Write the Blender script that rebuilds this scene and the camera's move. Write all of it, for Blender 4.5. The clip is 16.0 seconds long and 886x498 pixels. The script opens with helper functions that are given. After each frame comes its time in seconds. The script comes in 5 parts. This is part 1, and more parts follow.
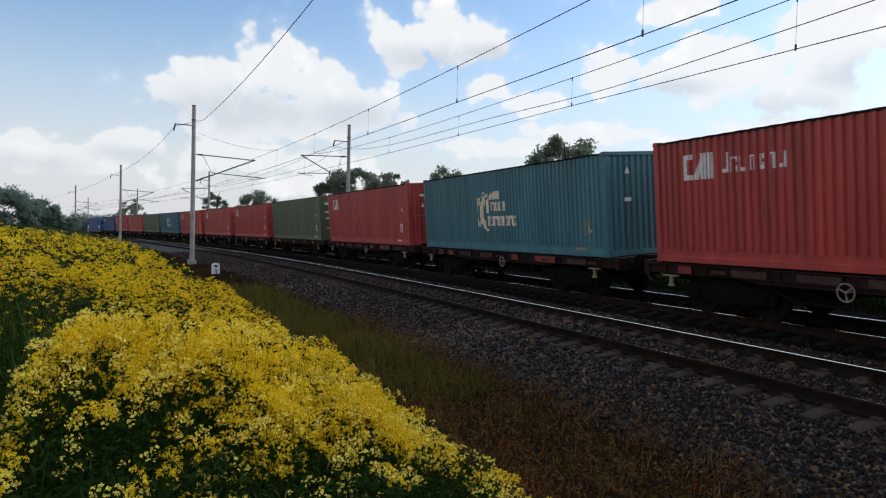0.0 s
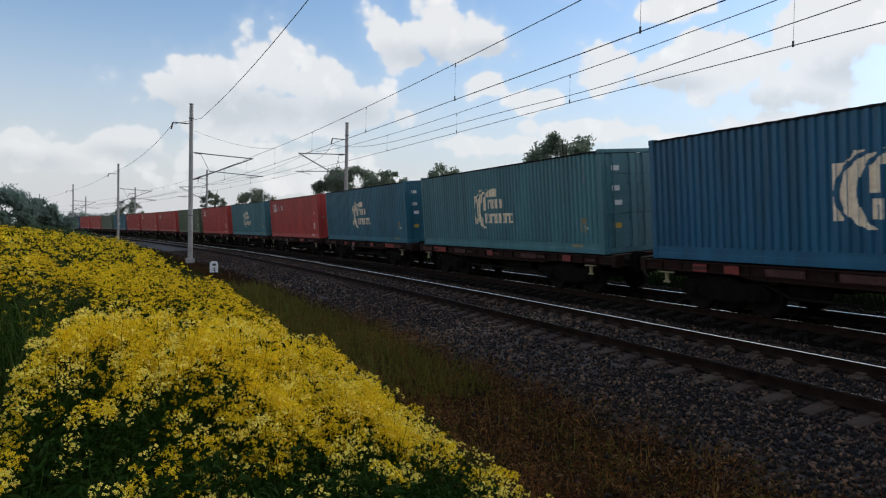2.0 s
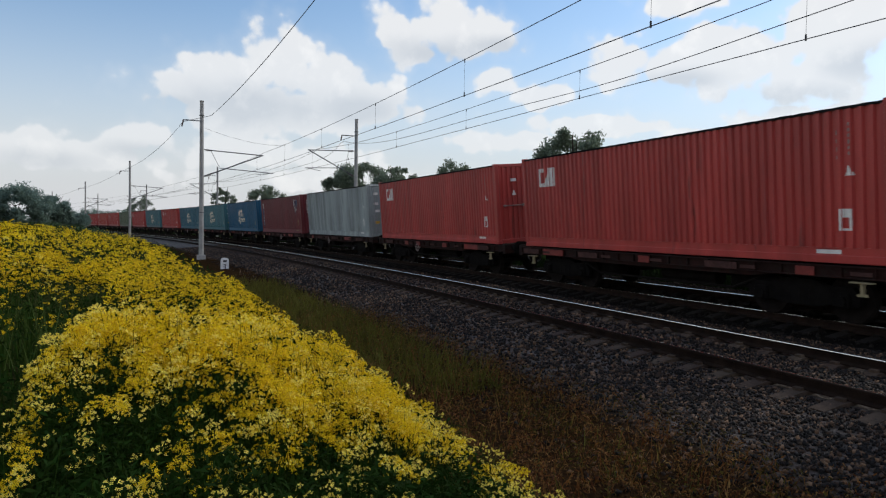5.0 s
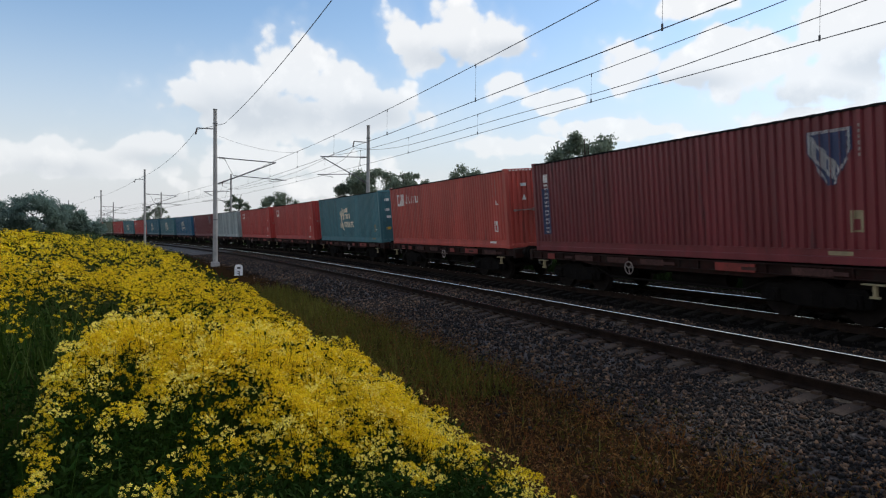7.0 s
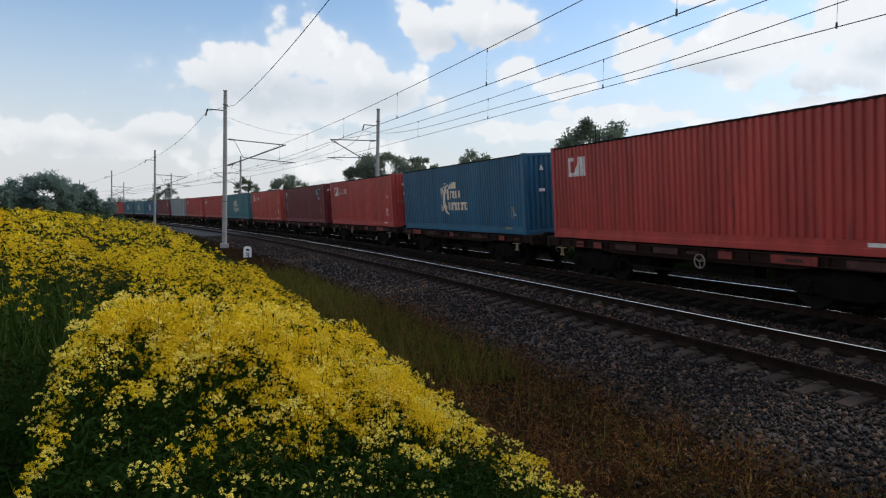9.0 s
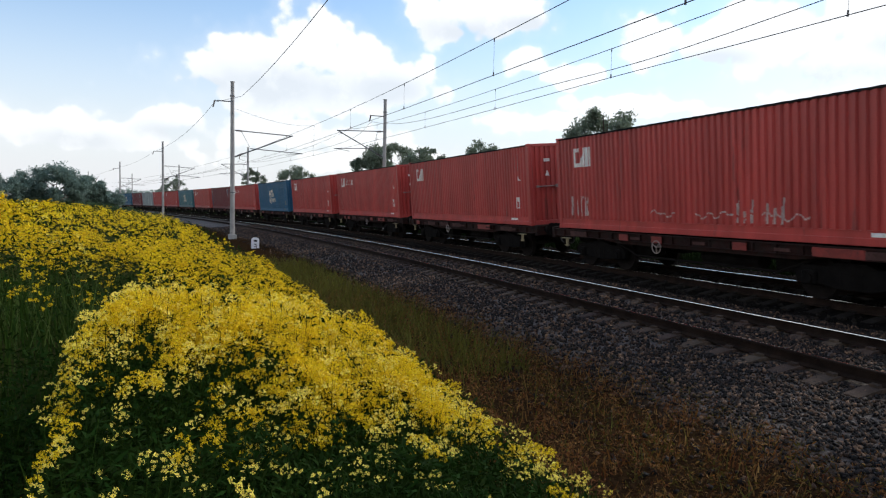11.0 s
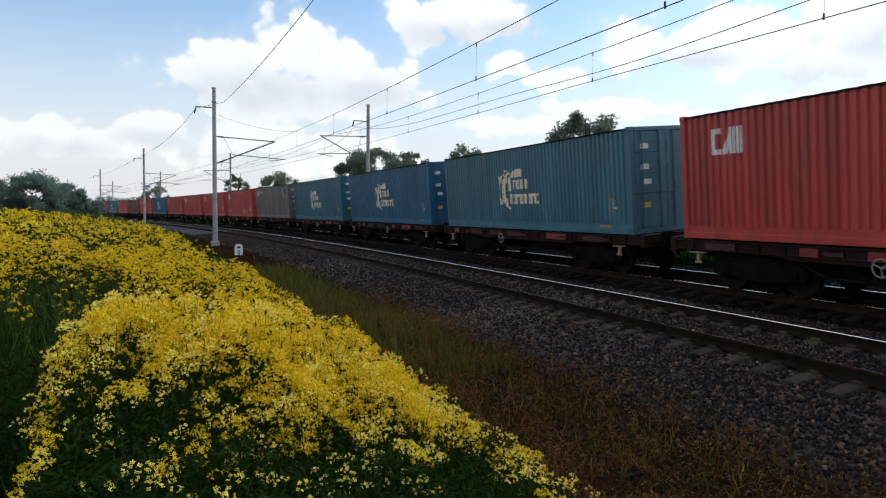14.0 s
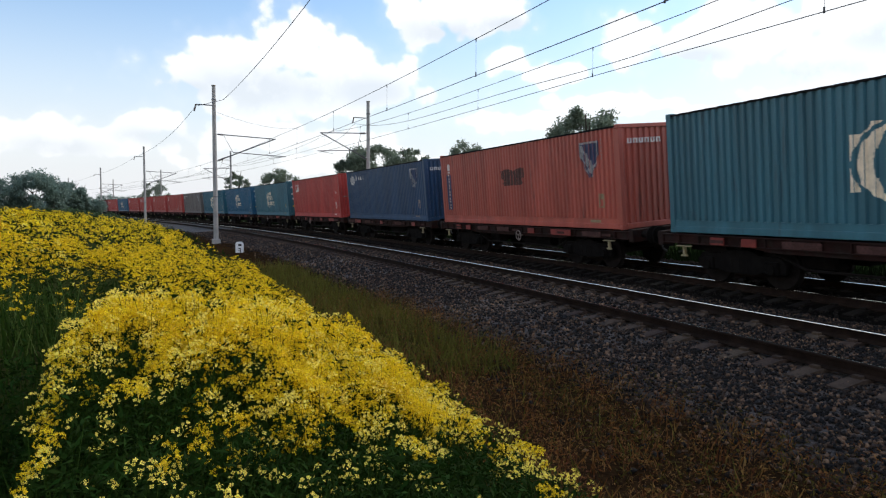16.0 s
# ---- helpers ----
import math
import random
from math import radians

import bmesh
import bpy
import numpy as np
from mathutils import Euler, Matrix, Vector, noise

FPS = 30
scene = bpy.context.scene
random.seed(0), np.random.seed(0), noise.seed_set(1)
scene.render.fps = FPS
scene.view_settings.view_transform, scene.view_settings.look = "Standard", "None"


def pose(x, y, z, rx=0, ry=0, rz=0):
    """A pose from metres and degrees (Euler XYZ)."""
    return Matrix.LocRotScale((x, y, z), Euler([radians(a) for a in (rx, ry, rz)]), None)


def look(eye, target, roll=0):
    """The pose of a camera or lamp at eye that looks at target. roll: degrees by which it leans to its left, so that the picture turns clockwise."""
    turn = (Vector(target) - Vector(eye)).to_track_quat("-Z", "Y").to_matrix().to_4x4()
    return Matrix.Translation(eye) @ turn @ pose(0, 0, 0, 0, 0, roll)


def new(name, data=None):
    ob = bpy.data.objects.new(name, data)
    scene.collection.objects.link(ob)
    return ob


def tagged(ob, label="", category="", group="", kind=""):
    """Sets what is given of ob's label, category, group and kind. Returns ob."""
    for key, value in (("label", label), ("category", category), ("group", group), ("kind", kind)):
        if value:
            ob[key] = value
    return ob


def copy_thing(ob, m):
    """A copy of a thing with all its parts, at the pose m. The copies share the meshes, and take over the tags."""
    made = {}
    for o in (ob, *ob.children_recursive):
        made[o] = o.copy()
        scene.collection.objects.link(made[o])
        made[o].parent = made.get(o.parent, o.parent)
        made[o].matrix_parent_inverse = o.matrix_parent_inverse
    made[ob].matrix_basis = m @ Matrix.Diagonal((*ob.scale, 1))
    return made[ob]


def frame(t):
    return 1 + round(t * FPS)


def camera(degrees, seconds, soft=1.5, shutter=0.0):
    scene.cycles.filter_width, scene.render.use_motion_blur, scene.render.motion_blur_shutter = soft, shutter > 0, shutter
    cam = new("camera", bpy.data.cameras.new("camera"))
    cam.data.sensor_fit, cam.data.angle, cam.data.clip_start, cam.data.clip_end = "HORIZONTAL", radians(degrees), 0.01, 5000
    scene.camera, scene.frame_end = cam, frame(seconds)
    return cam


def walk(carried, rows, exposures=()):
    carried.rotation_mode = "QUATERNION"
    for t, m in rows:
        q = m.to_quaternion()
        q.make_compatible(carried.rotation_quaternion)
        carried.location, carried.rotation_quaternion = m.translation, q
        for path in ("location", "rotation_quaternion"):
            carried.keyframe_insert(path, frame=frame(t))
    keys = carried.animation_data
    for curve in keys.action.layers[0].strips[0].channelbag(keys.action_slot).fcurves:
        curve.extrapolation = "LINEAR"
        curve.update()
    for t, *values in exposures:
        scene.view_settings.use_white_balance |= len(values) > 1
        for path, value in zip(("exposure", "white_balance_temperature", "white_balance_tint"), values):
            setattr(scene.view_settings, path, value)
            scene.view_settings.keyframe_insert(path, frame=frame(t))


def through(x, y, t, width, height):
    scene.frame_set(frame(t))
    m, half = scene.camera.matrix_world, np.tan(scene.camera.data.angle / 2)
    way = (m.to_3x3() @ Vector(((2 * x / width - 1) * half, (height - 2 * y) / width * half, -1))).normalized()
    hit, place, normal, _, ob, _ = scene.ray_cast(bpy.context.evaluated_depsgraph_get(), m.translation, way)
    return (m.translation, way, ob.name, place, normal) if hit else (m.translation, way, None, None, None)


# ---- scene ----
cam = camera(66.9, 16.0, soft=1.2, shutter=0.05)
EYE = 1.604
PATH = [
    (0.0, pose(0, 0, EYE, 88.601, -1.322, 0.032)),
    (0.5, pose(0, 0, EYE, 88.288, -1.479, 0.198)),
    (1.0, pose(0, 0, EYE, 88.640, -1.331, -0.029)),
    (1.5, pose(0, 0, EYE, 88.472, -1.128, 0.145)),
    (2.0, pose(0, 0, EYE, 88.404, -1.111, -0.114)),
    (2.5, pose(0, 0, EYE, 88.317, -1.008, -0.286)),
    (3.0, pose(0, 0, EYE, 88.161, -1.047, -0.459)),
    (3.5, pose(0, 0, EYE, 88.035, -1.327, 0.035)),
    (4.0, pose(0, 0, EYE, 88.476, -1.113, 0.472)),
    (4.2, pose(0, 0, EYE, 88.068, -1.442, 0.410)),
    (6.3, pose(0, 0, EYE, 88.076, -0.053, 1.325)),
    (6.5, pose(0, 0, EYE, 88.328, -0.556, 1.351)),
    (7.0, pose(0, 0, EYE, 88.494, -0.490, 1.765)),
    (7.5, pose(0, 0, EYE, 88.552, -0.622, 1.547)),
    (8.0, pose(0, 0, EYE, 87.854, -0.833, 1.416)),
    (8.5, pose(0, 0, EYE, 87.195, -0.807, 2.252)),
    (8.7, pose(0, 0, EYE, 87.223, -1.083, 2.412)),
    (10.8, pose(0, 0, EYE, 86.419, -1.694, 2.670)),
    (11.0, pose(0, 0, EYE, 86.388, -1.224, 3.112)),
    (11.5, pose(0, 0, EYE, 86.969, -1.015, 3.203)),
    (12.0, pose(0, 0, EYE, 86.957, -0.942, 2.891)),
    (12.5, pose(0, 0, EYE, 87.015, -0.851, 2.537)),
    (13.0, pose(0, 0, EYE, 86.893, -0.956, 2.415)),
    (13.5, pose(0, 0, EYE, 87.273, -1.152, 2.036)),
    (14.0, pose(0, 0, EYE, 86.778, -0.618, 1.768)),
    (14.5, pose(0, 0, EYE, 86.521, -0.714, 1.747)),
    (15.0, pose(0, 0, EYE, 86.047, -0.287, 1.653)),
    (15.5, pose(0, 0, EYE, 86.439, -0.346, 1.747)),
    (16.0, pose(0, 0, EYE, 86.468, -0.260, 1.819)),
]
walk(cam, PATH, [(0.0, 0.05), (2.5, -0.1), (4.0, -0.1), (7.0, 0.05), (8.5, -0.02), (11.0, 0.34), (13.0, 0.17), (16.0, 0.36)])

# ---- light ----
SUN_AZ, SUN_EL = 60.0, 30.0      # degrees to the right of +y, and up
sun = new("sun", bpy.data.lights.new("sun", "SUN"))
sun.data.energy, sun.data.angle, sun.data.color = 1.6, radians(11), (1.0, 0.95, 0.87)
sd = Vector((math.sin(radians(SUN_AZ)) * math.cos(radians(SUN_EL)), math.cos(radians(SUN_AZ)) * math.cos(radians(SUN_EL)), math.sin(radians(SUN_EL))))
sun.matrix_world = look(sd * 50, (0, 0, 0))


class Nodes:
    """Short hand for building a node tree."""

    def __init__(self, tree):
        self.t = tree
        self.t.nodes.clear()

    def add(self, kind, inputs=None, **props):
        n = self.t.nodes.new(kind)
        for k, v in props.items():
            setattr(n, k, v)
        for k, v in (inputs or {}).items():
            if isinstance(v, bpy.types.NodeSocket):
                self.t.links.new(v, n.inputs[k])
            else:
                n.inputs[k].default_value = v
        return n

    def math(self, op, a, b=0.0, c=0.0):
        return self.add("ShaderNodeMath", {0: a, 1: b, 2: c}, operation=op).outputs[0]

    def mix(self, f, a, b, blend="MIX"):
        n = self.add("ShaderNodeMix", {"Factor": f}, data_type="RGBA", blend_type=blend)
        for i, v in ((6, a), (7, b)):
            if isinstance(v, bpy.types.NodeSocket):
                self.t.links.new(v, n.inputs[i])
            else:
                n.inputs[i].default_value = (*v, 1)
        return n.outputs[2]

    def ramp(self, f, lo, hi):
        return self.add("ShaderNodeMapRange", {"Value": f, "From Min": lo, "From Max": hi}, interpolation_type="SMOOTHSTEP").outputs[0]


world = bpy.data.worlds.new("sky")
scene.world = world
world.use_nodes = True
N = Nodes(world.node_tree)
co = N.add("ShaderNodeTexCoord").outputs["Generated"]
xyz = N.add("ShaderNodeSeparateXYZ", {0: co}).outputs
az = N.math("MULTIPLY", N.math("ARCTAN2", xyz[0], xyz[1]), 57.2958)
el = N.math("MULTIPLY", N.math("ARCSINE", xyz[2]), 57.2958)
big = N.add("ShaderNodeTexNoise", {"Vector": co, "Scale": 9.0, "Detail": 9.0, "Roughness": 0.56}).outputs[0]
fine = N.add("ShaderNodeTexNoise", {"Vector": co, "Scale": 26.0, "Detail": 8.0, "Roughness": 0.6}).outputs[0]
puff = N.add("ShaderNodeTexVoronoi", {"Vector": co, "Scale": 17.0, "Detail": 2.5, "Roughness": 0.5, "Smoothness": 0.5}, feature="SMOOTH_F1").outputs[0]
# cumulus heaps and their grey undersides: azimuth, height, half width, half height in degrees
HEAPS = [(-14.6, 13.2, 3.7, 3.0), (-19.0, 11.3, 4.4, 2.7), (-22.3, 10.4, 2.6, 1.8), (-10.9, 11.7, 3.8, 2.8), (-15.0, 9.2, 9.2, 2.8), (-7.2, 10.3, 3.8, 2.1),
         (-1.6, 16.1, 5.1, 2.6), (-4.9, 16.2, 2.6, 2.4), (2.8, 15.8, 3.6, 1.9), (-3.4, 14.3, 2.9, 1.3), (13.6, 13.5, 3.2, 2.0), (8.1, 10.9, 2.3, 1.0), (18.0, 13.0, 3.0, 1.8),
         (23.0, 13.6, 5.5, 3.1), (28.8, 15.1, 6.3, 3.7), (27.8, 11.4, 4.8, 1.9), (19.2, 17.8, 3.2, 1.5), (3.3, 12.4, 1.8, 1.1), (15.5, 8.3, 1.5, 0.6), (-31.8, 5.3, 3.4, 1.5),
         (-25.1, 6.5, 2.9, 1.4), (-28.6, 5.1, 4.8, 1.5), (-16.7, 5.7, 10.0, 1.6), (38.7, 12.7, 6.3, 3.6), (9.7, 21.4, 5.7, 1.9), (-6.5, 3.8, 14.3, 1.3), (23.2, 7.4, 6.8, 0.9), (-38.0, 5.5, 4.0, 1.5),
         (12.0, 8.4, 5.5, 1.0), (28.0, 8.3, 7.0, 1.2), (4.0, 7.2, 6.0, 1.0), (18.0, 5.0, 8.0, 0.9), (36.0, 7.0, 6.0, 1.4)]
BELLIES = [(-16.8, 9.4, 6.8, 1.7), (-22.3, 9.3, 2.6, 0.9), (-8.1, 9.6, 3.6, 1.3), (-1.5, 14.3, 4.6, 1.2), (3.7, 14.9, 2.6, 0.8), (26.3, 10.0, 5.0, 1.0), (18.5, 11.8, 3.0, 0.8), (31.7, 12.0, 2.8, 1.4), (-31.4, 4.3, 3.4, 0.8), (-25.1, 5.4, 2.7, 0.7)]


def heaped(rows):
    """How deep inside the nearest of some ellipses in the sky."""
    top = None
    for a0, e0, ra, re in rows:
        dx = N.math("MULTIPLY", N.math("SUBTRACT", az, a0), 1 / ra)
        dy = N.math("MULTIPLY", N.math("SUBTRACT", el, e0), 1 / re)
        d = N.math("SUBTRACT", 1.0, N.math("SQRT", N.math("ADD", N.math("MULTIPLY", dx, dx), N.math("MULTIPLY", dy, dy))))
        top = d if top is None else N.math("MAXIMUM", top, d)
    return top


heap, belly = heaped(HEAPS), heaped(BELLIES)
billow = N.math("MULTIPLY", N.math("SUBTRACT", 0.86, puff), 1.1)
lump = N.math("ADD", N.math("ADD", N.math("MULTIPLY", N.math("SUBTRACT", big, 0.5), 0.9), N.math("MULTIPLY", N.math("SUBTRACT", fine, 0.5), 0.55)), billow)
front = N.math("ADD", N.math("MULTIPLY", N.ramp(N.math("ADD", heap, lump), -0.06, 0.22), 0.8), N.math("MULTIPLY", N.ramp(N.math("ADD", heap, lump), -0.55, 0.35), 0.2))
around = N.math("MULTIPLY", N.ramp(N.math("ABSOLUTE", az), 44.0, 62.0), N.ramp(el, 48.0, 30.0))
rest = N.math("MAXIMUM", N.math("MULTIPLY", N.ramp(N.math("ADD", big, N.math("MULTIPLY", fine, 0.25)), 0.62, 0.80), N.ramp(el, 24.0, 34.0)),
              N.math("MULTIPLY", N.ramp(N.math("ADD", big, N.math("MULTIPLY", fine, 0.25)), 0.50, 0.66), around))
mask = N.math("MAXIMUM", front, rest)
sky = N.add("ShaderNodeTexSky", sky_type="NISHITA", sun_disc=False, sun_elevation=radians(SUN_EL), sun_rotation=radians(SUN_AZ), air_density=1.0, dust_density=0.6, ozone_density=1.5).outputs[0]
haze = N.ramp(el, 19.0, -1.0)
clear = N.mix(1.0, sky, (1.55, 1.68, 1.75), "MULTIPLY")
blue = N.mix(haze, clear, (7.1, 7.25, 7.6))
shade = N.math("MULTIPLY", N.ramp(N.math("ADD", belly, N.math("MULTIPLY", lump, 0.5)), -0.7, 1.0), 0.75)
lit = N.math("SUBTRACT", N.math("SUBTRACT", 1.0, shade), N.math("MULTIPLY", N.ramp(N.math("ADD", fine, N.math("MULTIPLY", puff, 0.5)), 0.6, 0.95), 0.35))
cloud = N.mix(lit, (6.9, 7.3, 7.8), (10.4, 10.4, 10.4))
col = N.mix(N.math("MULTIPLY", mask, N.math("SUBTRACT", 0.97, N.math("MULTIPLY", haze, 0.35))), blue, cloud)
bg = N.add("ShaderNodeBackground", {"Color": col, "Strength": 0.096})
out = N.add("ShaderNodeOutputWorld", {"Surface": bg.outputs[0]})


# ---- materials ----
def paint(name, base, rough=0.6, vary=0.25, scale=3.0, grain=60.0, bump=0.15, metal=0.0, spots=None, spot_at=0.62, island=0.0, per_object=0.0, streaks=False, sheen=0.5, depth=0.01):
    """A surface with tone variation at two scales, optional stains of another colour, and fine relief."""
    m = bpy.data.materials.new(name)
    m.use_nodes = True
    n = Nodes(m.node_tree)
    c = n.add("ShaderNodeTexCoord").outputs["Object"]
    if streaks:
        c2 = n.add("ShaderNodeMapping", {"Vector": c, "Scale": (1.0, 1.0, 0.10)}).outputs[0]
    else:
        c2 = c
    a = n.add("ShaderNodeTexNoise", {"Vector": c2, "Scale": scale, "Detail": 6.0, "Roughness": 0.62}).outputs[0]
    g = n.add("ShaderNodeTexNoise", {"Vector": c, "Scale": grain, "Detail": 4.0, "Roughness": 0.6}).outputs[0]
    lo, hi = [tuple(max(0.0, min(1.0, v * k)) for v in base) for k in (1 - vary, 1 + vary)]
    colr = n.mix(n.ramp(a, 0.3, 0.7), lo, hi)
    colr = n.mix(n.math("MULTIPLY", n.ramp(g, 0.35, 0.7), 0.35), colr, tuple(v * 0.65 for v in base))
    if spots:
        s = n.add("ShaderNodeTexNoise", {"Vector": c2, "Scale": scale * 2.3, "Detail": 8.0, "Roughness": 0.7}).outputs[0]
        colr = n.mix(n.ramp(s, spot_at, spot_at + 0.12), colr, spots)
    if island or per_object:
        r = n.add("ShaderNodeNewGeometry").outputs["Random Per Island"] if island else n.add("ShaderNodeObjectInfo").outputs["Random"]
        k = island or per_object
        hsv = n.add("ShaderNodeHueSaturation", {"Color": colr, "Value": n.math("ADD", n.math("MULTIPLY", n.math("POWER", r, 1.0 if k < 0.6 else 5.0), 2 * k), 1 - (k if k < 0.6 else 0.5 * k)), "Hue": n.math("ADD", n.math("MULTIPLY", r, 0.03), 0.485)})
        colr = hsv.outputs[0]
    b = n.add("ShaderNodeBump", {"Height": n.math("ADD", a, g), "Strength": bump, "Distance": depth})
    p = n.add("ShaderNodeBsdfPrincipled", {"Base Color": colr, "Roughness": n.math("ADD", n.math("MULTIPLY", g, 0.2), rough - 0.1), "Metallic": metal, "Normal": b.outputs[0], "Specular IOR Level": sheen})
    n.add("ShaderNodeOutputMaterial", {"Surface": p.outputs[0]})
    return m


def leafy(name, base, vary=0.35, through=0.3, rough=0.55, sheen=0.25):
    """Leaf or petal: thin, lets light through, every piece of its own tone."""
    m = bpy.data.materials.new(name)
    m.use_nodes = True
    n = Nodes(m.node_tree)
    r = n.add("ShaderNodeNewGeometry").outputs["Random Per Island"]
    c = n.add("ShaderNodeTexCoord").outputs["Object"]
    a = n.add("ShaderNodeTexNoise", {"Vector": c, "Scale": 1.3, "Detail": 3.0}).outputs[0]
    v = n.math("ADD", n.math("MULTIPLY", n.math("ADD", r, n.math("MULTIPLY", a, 0.6)), 1.3 * vary), 1 - vary)
    hsv = n.add("ShaderNodeHueSaturation", {"Color": (*base, 1), "Value": v, "Hue": n.math("ADD", n.math("MULTIPLY", r, 0.03), 0.485)}).outputs[0]
    p = n.add("ShaderNodeBsdfPrincipled", {"Base Color": hsv, "Roughness": rough, "Specular IOR Level": sheen})
    tr = n.add("ShaderNodeBsdfTranslucent", {"Color": hsv})
    mx = n.add("ShaderNodeMixShader", {0: through, 1: p.outputs[0], 2: tr.outputs[0]})
    n.add("ShaderNodeOutputMaterial", {"Surface": mx.outputs[0]})
    return m


